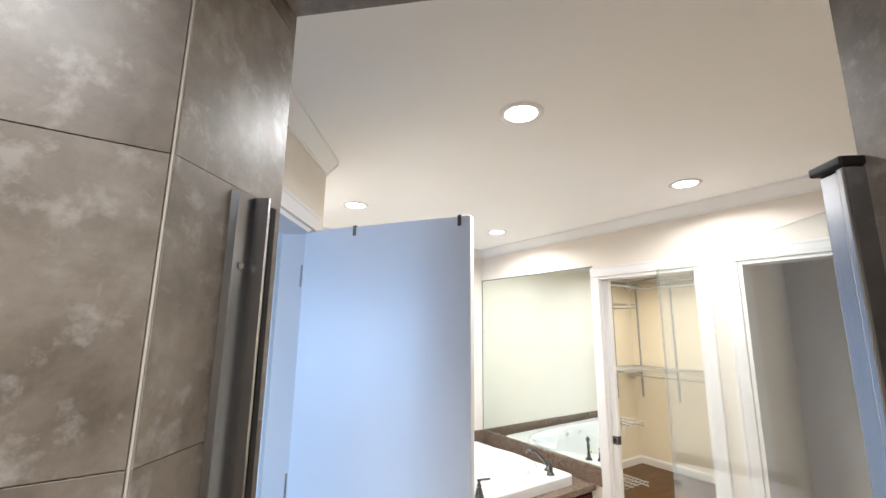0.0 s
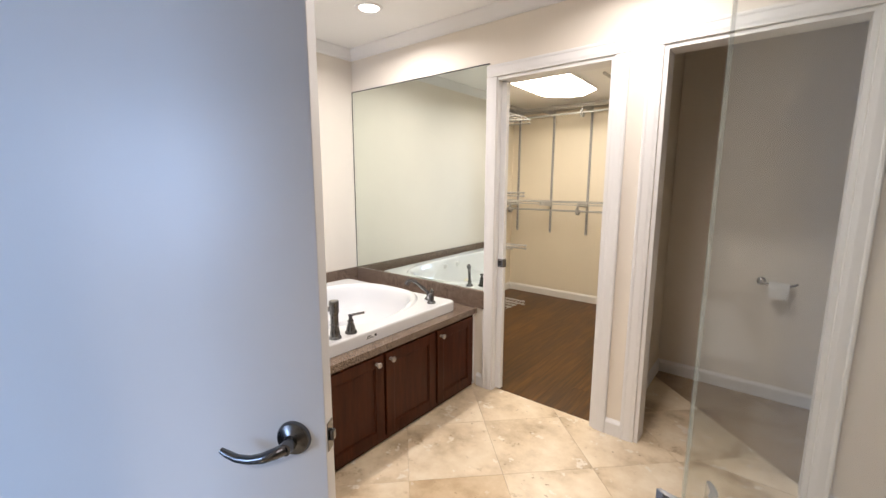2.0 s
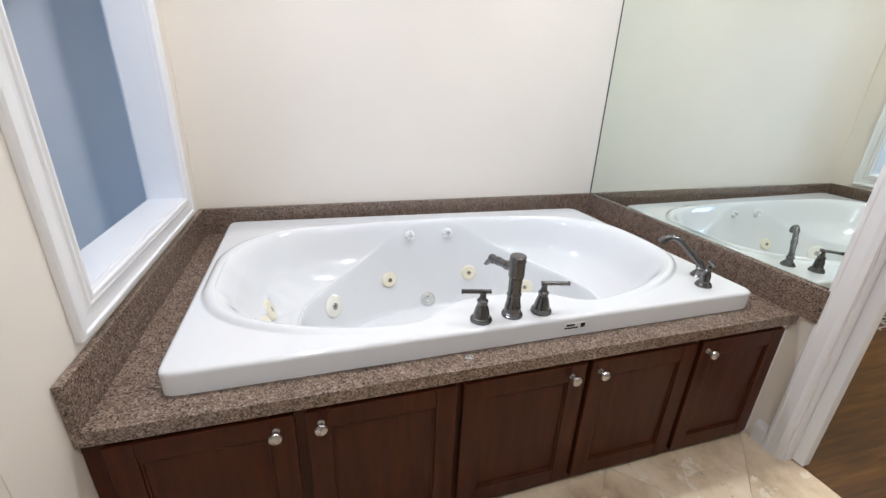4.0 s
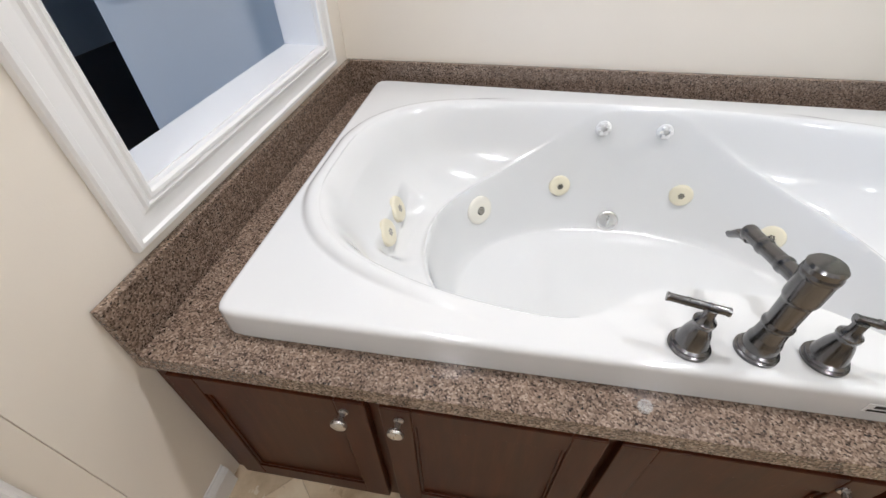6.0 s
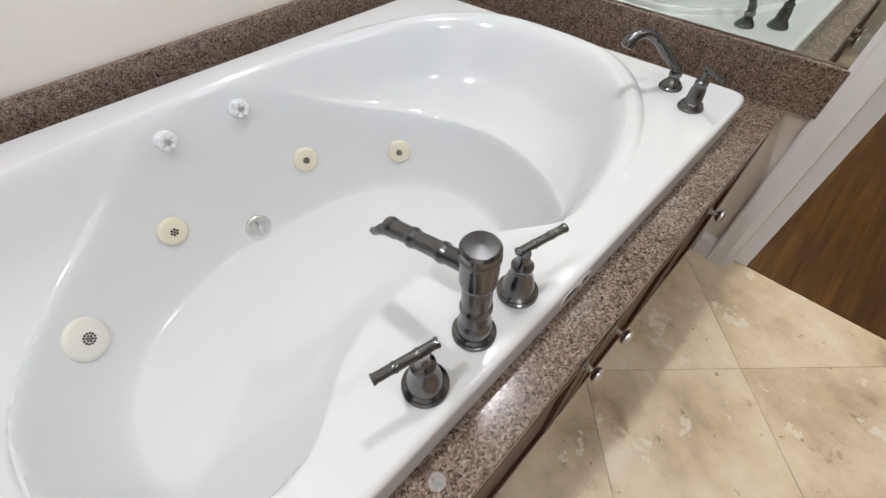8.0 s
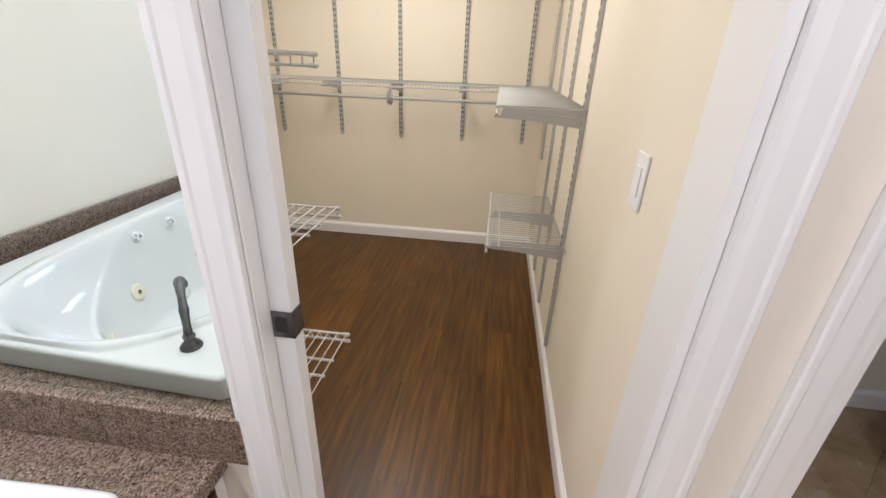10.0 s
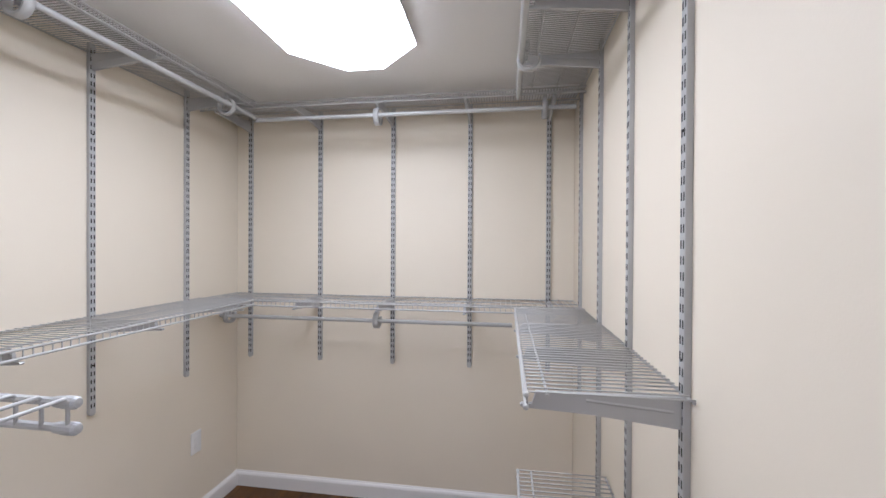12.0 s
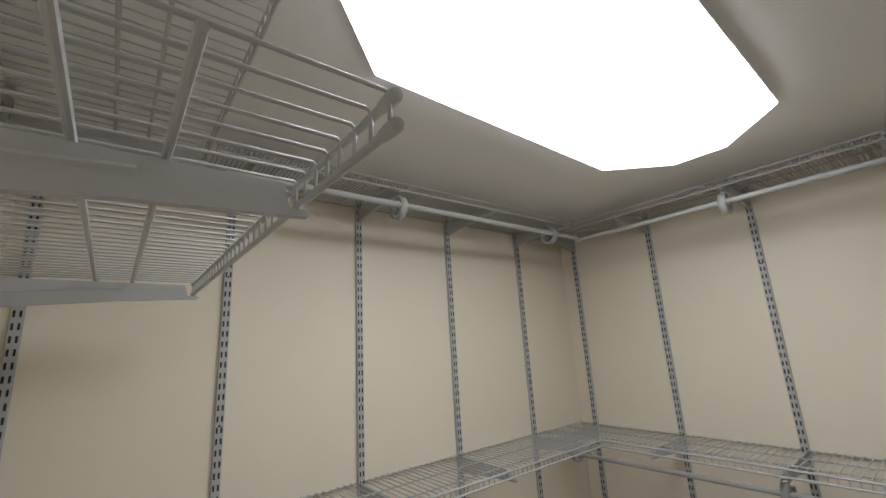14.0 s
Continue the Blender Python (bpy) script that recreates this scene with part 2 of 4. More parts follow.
def thing(name, at, label, category, group="", kind=""):
    ob = new(name)
    ob.matrix_world = at if isinstance(at, Matrix) else pose(*at)
    return tagged(ob, label, category, group, kind)


def box(bm, lo, hi, bevel=0.0, m=None):
    r = bmesh.ops.create_cube(bm, size=1)
    c = [(a + b) / 2 for a, b in zip(lo, hi)]
    s = [abs(b - a) for a, b in zip(lo, hi)]
    bmesh.ops.transform(bm, matrix=Matrix.Translation(c) @ Matrix.Diagonal((*s, 1)), verts=r["verts"])
    if bevel:
        es = list({e for v in r["verts"] for e in v.link_edges})
        r2 = bmesh.ops.bevel(bm, geom=es, offset=bevel, segments=2, profile=0.5, affect="EDGES")
        vs = list({v for f in r2["faces"] for v in f.verts} | {v for v in r["verts"] if v.is_valid})
    else:
        vs = r["verts"]
    if m:
        bmesh.ops.transform(bm, matrix=m, verts=vs)
    return bm


def boxed(lo, hi, bevel=0.0):
    return box(bmesh.new(), lo, hi, bevel)


def rod(bm, a, b, r, seg=8, r2=None):
    a, b = Vector(a), Vector(b)
    m = Matrix.Translation((a + b) / 2) @ (b - a).to_track_quat("Z", "Y").to_matrix().to_4x4()
    bmesh.ops.create_cone(bm, cap_ends=True, segments=seg, radius1=r, radius2=r if r2 is None else r2, depth=(b - a).length, matrix=m)
    return bm


def guarded(rows, near=0.0012, longer=0.009):
    """Adds a row just inside both ends of each long stretch, so that rings stay crisp and the stretches straight."""
    out = [rows[0]]
    for a, b in zip(rows, rows[1:]):
        d = math.dist(a[:3] if len(a) > 3 else a, b[:3] if len(b) > 3 else b)
        if d > longer:
            for t in (near / d, 1 - near / d):
                out.append(tuple(p + (q - p) * t for p, q in zip(a, b)))
        out.append(b)
    return out


def lathe(profile, seg=28, m=None):
    """Turns (radius, height) points round z."""
    bm = bmesh.new()
    rings = []
    for r, z in profile:
        if r < 1e-6:
            rings.append([bm.verts.new((0, 0, z))])
        else:
            rings.append([bm.verts.new((r * math.cos(2 * math.pi * k / seg), r * math.sin(2 * math.pi * k / seg), z)) for k in range(seg)])
    for p, q in zip(rings, rings[1:]):
        for k in range(seg):
            n = (k + 1) % seg
            if len(p) == 1 and len(q) == 1:
                continue
            if len(p) == 1:
                bm.faces.new((p[0], q[k], q[n]))
            elif len(q) == 1:
                bm.faces.new((p[k], p[n], q[0]))
            else:
                bm.faces.new((p[k], p[n], q[n], q[k]))
    if m:
        bmesh.ops.transform(bm, matrix=m, verts=bm.verts)
    return bm


def tube(points, radii, seg=12, bm=None):
    """A round tube through points, with a radius each."""
    bm = bm or bmesh.new()
    pts = [Vector(p) for p in points]
    rings = []
    for i, p in enumerate(pts):
        d = (pts[min(i + 1, len(pts) - 1)] - pts[max(i - 1, 0)]).normalized()
        q = d.to_track_quat("Z", "Y")
        rings.append([bm.verts.new(p + q @ Vector((radii[i] * math.cos(2 * math.pi * k / seg), radii[i] * math.sin(2 * math.pi * k / seg), 0))) for k in range(seg)])
    for a, b in zip(rings, rings[1:]):
        for k in range(seg):
            bm.faces.new((a[k], a[(k + 1) % seg], b[(k + 1) % seg], b[k]))
    bm.faces.new(rings[0])
    bm.faces.new(rings[-1])
    return bm


def prism(outline, z0, z1, m=None, bm=None):
    """Extrudes a plan outline from z0 to z1."""
    bm = bm or bmesh.new()
    lo = [bm.verts.new((x, y, z0)) for x, y in outline]
    hi = [bm.verts.new((x, y, z1)) for x, y in outline]
    bm.faces.new(lo)
    bm.faces.new(hi)
    for k in range(len(lo)):
        n = (k + 1) % len(lo)
        bm.faces.new((lo[k], lo[n], hi[n], hi[k]))
    if m:
        bmesh.ops.transform(bm, matrix=m, verts=lo + hi)
    return bm


def wall_with_holes(u0, u1, z0, z1, holes, thick, m):
    """A wall along local x, its face at y = 0 and its back at y = thick, with holes (ua, ub, za, zb) through it."""
    us = sorted({u0, u1, *[h[0] for h in holes], *[h[1] for h in holes]})
    zs = sorted({z0, z1, *[h[2] for h in holes], *[h[3] for h in holes]})
    solid = {}
    for i in range(len(us) - 1):
        for j in range(len(zs) - 1):
            uc, zc = (us[i] + us[i + 1]) / 2, (zs[j] + zs[j + 1]) / 2
            solid[i, j] = not any(h[0] < uc < h[1] and h[2] < zc < h[3] for h in holes)
    bm = bmesh.new()
    vs = {}

    def v(i, j, k):
        if (i, j, k) not in vs:
            vs[i, j, k] = bm.verts.new((us[i], thick * k, zs[j]))
        return vs[i, j, k]
    for (i, j), s in solid.items():
        if not s:
            continue
        for k in (0, 1):
            bm.faces.new((v(i, j, k), v(i + 1, j, k), v(i + 1, j + 1, k), v(i, j + 1, k)))
        for di, dj, a, b in ((-1, 0, (i, j), (i, j + 1)), (1, 0, (i + 1, j), (i + 1, j + 1)), (0, -1, (i, j), (i + 1, j)), (0, 1, (i, j + 1), (i + 1, j + 1))):
            if not solid.get((i + di, j + dj), False):
                bm.faces.new((v(*a, 0), v(*b, 0), v(*b, 1), v(*a, 1)))
    bmesh.ops.transform(bm, matrix=m, verts=bm.verts)
    return bm


def run(profile, a, b, out, up=(0, 0, 1), mitre=0):
    """Extrudes a profile of (out, up) points from a to b; mitre 1 cuts both ends at 45 degrees."""
    a, b, out, up = Vector(a), Vector(b), Vector(out).normalized(), Vector(up).normalized()
    bm = bmesh.new()
    along = (b - a).normalized() * mitre
    r = [[bm.verts.new(p + out * o + up * u + along * u * sgn) for o, u in profile] for p, sgn in ((a, 1), (b, -1))]
    bm.faces.new(r[0])
    bm.faces.new(r[1])
    for k in range(len(profile)):
        n = (k + 1) % len(profile)
        bm.faces.new((r[0][k], r[0][n], r[1][n], r[1][k]))
    return bm


def joined(*bms):
    out = bmesh.new()
    for b in bms:
        me = bpy.data.meshes.new("tmp")
        b.to_mesh(me)
        b.free()
        out.from_mesh(me)
        bpy.data.meshes.remove(me)
    return out


# ---- structure ----
def structure(name, bm, mat, label, category, smooth=False):
    return tagged(part(name, bm, mat, None, "", smooth), label, category, "", "structure")


# bathroom wall with mirror, closet door and toilet room door: face at y = 0
CLOSET_L, CLOSET_R, CLOSET_H = 1.382, 2.07, 2.03
WC_L, WC_R, WC_H = 2.295, 3.0, 2.035
WALL_T = 0.115
structure("wall_north", wall_with_holes(-0.12, 4.3, 0, CEIL, [(CLOSET_L, CLOSET_R, 0, CLOSET_H), (WC_L, WC_R, 0, WC_H)], WALL_T, Matrix()), WALL, "cream painted wall with two doorways beside a mirror", "wall")
structure("wall_west", boxed((-0.12, -2.242, 0), (0, -0.0015, CEIL)), WALL, "plain cream painted wall behind the bathtub", "wall")
WIN_L, WIN_R, WIN_B, WIN_T = 0.205, 1.065, 0.775, 2.04
structure("wall_south", wall_with_holes(0.0015, 1.418, 0, CEIL, [(WIN_L, WIN_R, WIN_B, WIN_T)], 0.112, pose(0, -2.13, 0) @ Matrix.Diagonal((1, -1, 1, 1))), WALL, "cream painted wall with an open inner window", "wall")
D0 = Vector((1.42, -2.13))
DD = Vector((0.82, -0.572)).normalized()
ANG = math.degrees(math.atan2(DD.y, DD.x))
DM = pose(D0.x, D0.y, 0, 0, 0, ANG) @ Matrix.Diagonal((1, -1, 1, 1))
DW = pose(D0.x, D0.y, 0, 0, 0, ANG)
DOOR_U0, DOOR_U1, DOOR_H = 0.132, 0.900, 2.052
structure("wall_diagonal", wall_with_holes(0, 1.56, 0, CEIL, [(DOOR_U0, DOOR_U1, 0, DOOR_H)], 0.12, DM), WALL, "cream painted diagonal wall with the entrance doorway", "wall")
structure("wall_east", boxed((4.3, -2.05, 0), (4.42, 0.115, CEIL)), WALL, "plain cream painted bathroom wall", "wall")
structure("ceiling", boxed((-3.2, -5.6, CEIL), (4.6, 2.75, CEIL + 0.1)), CEILING, "flat off-white painted ceiling with recessed lamps", "ceiling")

# closet and toilet room
CL_L, CL_R, CL_F = 0.07, 2.075, 2.50
structure("closet_wall_left", boxed((-0.05, WALL_T + 0.0015, 0), (CL_L, CL_F + 0.12, CEIL)), CLOSET_WALL, "cream painted closet side wall", "wall")
structure("closet_wall_far", boxed((CL_L + 0.0015, CL_F, 0), (CL_R - 0.0015, CL_F + 0.12, CEIL)), CLOSET_WALL, "cream painted closet end wall", "wall")
structure("closet_wall_right", boxed((CL_R, WALL_T + 0.0015, 0), (CL_R + 0.11, CL_F + 0.12, CEIL)), CLOSET_WALL, "cream painted wall between closet and toilet room", "wall")
structure("closet_wall_near", wall_with_holes(CL_L, CL_R - 0.002, 0, CEIL - 0.001, [(CLOSET_L - 0.001, CLOSET_R + 0.002, 0, CLOSET_H)], 0.006, pose(0, WALL_T + 0.0006, 0)), CLOSET_WALL, "cream painted closet wall round its doorway", "wall")
CLOSET_CEIL = 2.285
structure("closet_ceiling", boxed((CL_L + 0.001, WALL_T + 0.009, CLOSET_CEIL), (CL_R - 0.001, CL_F - 0.001, CEIL - 0.002)), CEILING, "low off-white painted closet ceiling", "ceiling")
structure("toilet_wall_far", boxed((CL_R + 0.112, 1.06, 0), (4.3, 1.17, CEIL)), WALL, "cream painted toilet room end wall", "wall")
structure("toilet_wall_right", boxed((4.3, 0.117, 0), (4.42, 1.17, CEIL)), WALL, "cream painted toilet room side wall", "wall")

# floors
structure("floor", boxed((-0.1, -4.1, -0.12), (4.4, 0.045, -0.006)), FLOOR_GROUT, "beige travertine floor laid diagonally", "floor")
wc_floor = structure("toilet_floor", boxed((CL_R + 0.05, 0.0455, -0.12), (4.4, 1.1, -0.006)), FLOOR_GROUT, "beige travertine floor of the toilet room", "floor")
structure("closet_floor", boxed((0, 0.0455, -0.12), (CL_R + 0.05, 2.6, -0.008)), SUBFLOOR, "dark brown plank floor of the closet", "floor")
structure("hall_floor", prism([(-3.1, -5.5), (2.69, -5.5), (2.69, -3.06), (D0.x + DD.x * 0.05, D0.y + DD.y * 0.05 - 0.08), (1.40, -2.2), (-3.1, -2.2)], -0.12, -0.0012), HALL_WOOD, "very dark wooden hall floor", "floor")

# hall beyond the entrance
structure("hall_wall_left", boxed((-3.2, -5.5, 0), (-3.1, -2.15, CEIL)), HALL_WALL, "plain grey hall wall", "wall")
structure("hall_wall_back", wall_with_holes(-3.1, 2.69, 0, CEIL, [(1.0, 2.5, 0.65, 2.05)], 0.1, pose(0, -5.5, 0) @ Matrix.Diagonal((1, -1, 1, 1))), HALL_WALL, "plain grey hall wall with a window", "wall")
structure("hall_wall_north", boxed((-3.1, -2.262, 0), (-0.1215, -2.15, CEIL)), HALL_WALL, "plain grey hall wall", "wall")
structure("window_hall", joined(boxed((1.0, -5.57, 0.65), (1.04, -5.51, 2.05)), boxed((2.46, -5.57, 0.65), (2.5, -5.51, 2.05)), boxed((1.04, -5.57, 0.65), (2.46, -5.51, 0.69)), boxed((1.04, -5.57, 2.01), (2.46, -5.51, 2.05)), boxed((1.73, -5.56, 0.69), (1.77, -5.52, 2.01))), TRIM, "white window frame in the hall", "window")

# shower enclosure
SU, SV = Vector((0.69, 0.724)).normalized(), Vector((-0.724, 0.69)).normalized()
LO, LI = Vector((2.666, -2.584)), Vector((2.818, -2.717))
OPEN_W = 0.735
RO, RI = LO + SU * OPEN_W, LI + SU * OPEN_W
HEAD_Z = 2.14
structure("shower_wall_left", boxed((2.692, -4.0, 0), (2.8162, LI.y - 0.06, CEIL)), GROUT, "brown-grey tiled shower wall", "wall")
structure("shower_jamb_left", prism([(2.8162, LI.y - 0.0605), (2.8162, LI.y), (LO.x, LO.y - 0.001), (2.60, -2.70), (2.692, -2.80)], 0, CEIL), GROUT, "brown-grey tiled shower jamb", "wall")
structure("shower_jamb_right", prism([(RO.x + 0.008, RO.y), (RI.x, RI.y + 0.008), (4.3, RI.y + 0.008), (4.3, RO.y), ], 0, CEIL), SHOWER_TILE, "brown-grey tiled shower jamb", "wall")
structure("shower_header", prism([tuple(LO + SU * 0.002), tuple(LI + SU * 0.002), tuple(RI - SU * 0.002), tuple(RO - SU * 0.002)], HEAD_Z, CEIL - 0.001), SHOWER_TILE, "brown-grey tiled beam over the shower opening", "wall")
structure("shower_wall_back", boxed((2.692, -4.12, 0), (4.3, -4.0, CEIL)), SHOWER_TILE, "brown-grey tiled shower wall", "wall")
structure("shower_wall_right", boxed((4.3, -4.12, 0), (4.42, RI.y + 0.01, CEIL)), SHOWER_TILE, "brown-grey tiled shower wall", "wall")
structure("shower_curb", prism([tuple(LO + SU * 0.01), tuple(LI + SU * 0.01), tuple(RI - SU * 0.01), tuple(RO - SU * 0.01)], 0.0, 0.09), SHOWER_TILE, "low tiled shower curb", "curb")

# trim
CASING = [(0, 0), (0.015, 0), (0.018, 0.004), (0.018, 0.013), (0.0155, 0.018), (0.0148, 0.048), (0.0125, 0.058), (0.0115, 0.068), (0, 0.070)]


def door_trim(name, m, ul, ur, top, label):
    """White moulded casing round an opening on the face y = 0 (room at -y) of the local wall."""
    w = 0.072
    a = run(CASING, (ul - w, 0, 0), (ul - w, 0, top), (0, -1, 0), (1, 0, 0))
    b = run(CASING, (ur + w, 0, 0), (ur + w, 0, top), (0, -1, 0), (-1, 0, 0))
    c = run(CASING, (ul - w, 0, top + w), (ur + w, 0, top + w), (0, -1, 0), (0, 0, -1))
    bm = joined(a, b, c)
    bmesh.ops.transform(bm, matrix=m, verts=bm.verts)
    return structure(name, bm, TRIM, label, "trim")


def jamb_lining(name, m, ul, ur, top, y0, y1, label, left=0.018):
    t, tl = 0.018, left
    bm = joined(boxed((ul, y0, 0), (ul + tl, y1, top)), boxed((ur - t, y0, 0), (ur, y1, top)), boxed((ul + tl, y0, top - t), (ur - t, y1, top)))
    bmesh.ops.transform(bm, matrix=m, verts=bm.verts)
    return structure(name, bm, TRIM, label, "trim")


door_trim("trim_closet_door", pose(0, -0.0005, 0), CLOSET_L, CLOSET_R, CLOSET_H, "white moulded casing round the closet doorway")
door_trim("trim_toilet_door", pose(0, -0.0005, 0), WC_L, WC_R, WC_H, "white moulded casing round the toilet room doorway")
jamb_lining("trim_closet_jamb", Matrix(), CLOSET_L, CLOSET_R, CLOSET_H, -0.002, WALL_T + 0.008, "white painted closet door jamb", 0.004)
jamb_lining("trim_toilet_jamb", Matrix(), WC_L, WC_R, WC_H, -0.002, WALL_T + 0.002, "white painted toilet door jamb")
door_trim("trim_entrance", DW @ pose(0, 0.0005, 0) @ Matrix.Diagonal((1, -1, 1, 1)), DOOR_U0, DOOR_U1, DOOR_H, "white moulded casing round the entrance doorway")
jamb_lining("trim_entrance_jamb", DM, DOOR_U0, DOOR_U1, DOOR_H, -0.002, 0.122, "white painted entrance door jamb")

# inner window over the end of the tub
SASH = [(0, 0), (0.013, 0), (0.018, 0.004), (0.0185, 0.012), (0.0135, 0.017), (0.0115, 0.047), (0.0135, 0.053), (0.0185, 0.057), (0.0195, 0.062), (0.0165, 0.066), (0.0165, 0.068), (0.0205, 0.072), (0.0205, 0.078), (0.016, 0.083), (0, 0.083)]
w1 = structure("window_1", joined(
    boxed((WIN_L, -2.246, WIN_B), (WIN_L + 0.016, -2.128, WIN_T)), boxed((WIN_R - 0.016, -2.246, WIN_B), (WIN_R, -2.128, WIN_T)),
    boxed((WIN_L + 0.016, -2.246, WIN_B), (WIN_R - 0.016, -2.128, WIN_B + 0.016)), boxed((WIN_L + 0.016, -2.246, WIN_T - 0.016), (WIN_R - 0.016, -2.128, WIN_T))), TRIM, "open inner window with white moulded frame over the tub", "window")
for nm, a, b, out, up in (("window_frame", (WIN_L - 0.07, 0, WIN_B - 0.07), (WIN_L - 0.07, 0, WIN_T + 0.07), (0, 1, 0), (1, 0, 0)), ("window_frame", (WIN_R + 0.07, 0, WIN_B - 0.07), (WIN_R + 0.07, 0, WIN_T + 0.07), (0, 1, 0), (-1, 0, 0)),
                          ("window_frame", (WIN_L - 0.07, 0, WIN_T + 0.07), (WIN_R + 0.07, 0, WIN_T + 0.07), (0, 1, 0), (0, 0, -1)), ("window_sill", (WIN_L - 0.07, 0, WIN_B - 0.07), (WIN_R + 0.07, 0, WIN_B - 0.07), (0, 1, 0), (0, 0, 1))):
    bm = run(SASH, a, b, out, up, 1)
    bmesh.ops.transform(bm, matrix=pose(0, -2.1295, 0), verts=bm.verts)
    part(nm, bm, TRIM, w1)
structure("trim_window_back", joined(*[boxed(lo, hi) for lo, hi in (((WIN_L - 0.07, -2.258, WIN_B - 0.07), (WIN_L, -2.2425, WIN_T + 0.07)), ((WIN_R, -2.258, WIN_B - 0.07), (WIN_R + 0.07, -2.2425, WIN_T + 0.07)), ((WIN_L, -2.258, WIN_T), (WIN_R, -2.2425, WIN_T + 0.07)), ((WIN_L, -2.258, WIN_B - 0.07), (WIN_R, -2.2425, WIN_B)))]), TRIM, "white casing on the hall side of the inner window", "trim")

CROWN = [(0, 0), (0, -0.075), (0.008, -0.075), (0.012, -0.062), (0.035, -0.035), (0.055, -0.012), (0.058, 0)]
dn = Vector((-DD.y, DD.x, 0))
for a, b, out in (((0, 0, CEIL), (4.3, 0, CEIL), (0, -1, 0)), ((0, -2.13, CEIL), (0, 0, CEIL), (1, 0, 0)), ((0, -2.13, CEIL), (1.42, -2.13, CEIL), (0, 1, 0)), ((D0.x, D0.y, CEIL), (D0.x + DD.x * 1.5, D0.y + DD.y * 1.5, CEIL), dn), ((4.3, -2.05, CEIL), (4.3, 0, CEIL), (-1, 0, 0))):
    o = Vector(out) * 0.0008 + Vector((0, 0, -0.0008))
    structure("trim_crown", run(CROWN, Vector(a) + o, Vector(b) + o, out), TRIM, "white crown moulding along the ceiling", "trim")

BASE = [(0, 0), (0.014, 0), (0.014, 0.070), (0.010, 0.080), (0.005, 0.086), (0.003, 0.092), (0, 0.092)]
for a, b, out in (((2.142, 0, 0), (2.223, 0, 0), (0, -1, 0)), ((3.072, 0, 0), (4.3, 0, 0), (0, -1, 0)), ((1.262, 0, 0), (1.323, 0, 0), (0, -1, 0)), ((4.3, -2.05, 0), (4.3, 0, 0), (-1, 0, 0)),
                  ((CL_L, 0.13, 0), (CL_L, CL_F, 0), (1, 0, 0)), ((CL_L, CL_F, 0), (CL_R, CL_F, 0), (0, -1, 0)), ((CL_R, 0.125, 0), (CL_R, CL_F, 0), (-1, 0, 0)), ((CL_L, WALL_T + 0.0068, 0), (CLOSET_L, WALL_T + 0.0068, 0), (0, 1, 0)),
                  ((2.187, 1.06, 0), (4.3, 1.06, 0), (0, -1, 0)), ((2.187, 0.12, 0), (2.187, 1.06, 0), (1, 0, 0)), ((1.27, -2.13, 0), (1.40, -2.13, 0), (0, 1, 0)), ((-0.1, -2.242, 0), (1.4, -2.242, 0), (0, -1, 0))):
    structure("baseboard", run(BASE, Vector(a) + Vector(out) * 0.0008, Vector(b) + Vector(out) * 0.0008, out), TRIM, "white painted baseboard with a rounded top", "baseboard")

# pocket door in the closet doorway
pd = tagged(new("door_1"), "white pocket door slid almost fully into the wall", "door", "", "structure")
pd.matrix_world = pose(0, 0.034, 0)
part("leaf", boxed((CLOSET_L + 0.0045, 0, 0.008), (CLOSET_L + 0.044, 0.035, 2.005), 0.002), DOOR, pd)
lp = part("latch_plate", joined(boxed((CLOSET_L + 0.006, -0.0022, 0.852), (CLOSET_L + 0.0462, 0.0005, 0.907)), boxed((CLOSET_L + 0.0435, 0.0005, 0.852), (CLOSET_L + 0.0462, 0.036, 0.907))), BRONZE, pd, "dark metal latch plate")
part("latch_hole", boxed((CLOSET_L + 0.012, -0.0032, 0.864), (CLOSET_L + 0.034, -0.0021, 0.895)), BLACK, lp)

# entrance door, open into the bathroom
hinge = Vector((1.550, -2.240))
free = Vector((2.172, -1.845))
dv = (free - hinge).normalized()
door = tagged(new("door_2"), "plain white entrance door standing open", "door", "", "structure")
door.matrix_world = pose(hinge.x, hinge.y, 0, 0, 0, math.degrees(math.atan2(dv.y, dv.x)))
DLEN = 0.738
part("leaf", boxed((0, 0, 0.012), (DLEN, 0.035, 2.040), 0.002), DOOR, door)


def lever_set(parent, x, side):
    """Round rose with a curved lever; side -1 is the face y = 0."""
    y = 0.0 if side < 0 else 0.035
    rose = part("rose", lathe([(0, 0), (0.033, 0), (0.033, 0.004), (0.030, 0.009), (0.020, 0.012), (0.013, 0.016), (0.012, 0.040), (0, 0.042)], 32, pose(x, y, 0.922, 90 if side < 0 else -90)), BRONZE, parent, "", True)
    s = side
    pts = [(x, y + s * 0.036, 0.922), (x - 0.012, y + s * 0.046, 0.920), (x - 0.035, y + s * 0.050, 0.911), (x - 0.060, y + s * 0.050, 0.905), (x - 0.085, y + s * 0.049, 0.905), (x - 0.105, y + s * 0.047, 0.911), (x - 0.118, y + s * 0.046, 0.917)]
    part("lever_handle", tube(pts, [0.010, 0.0105, 0.0095, 0.008, 0.0075, 0.007, 0.005], 12), BRONZE, rose, "", True)


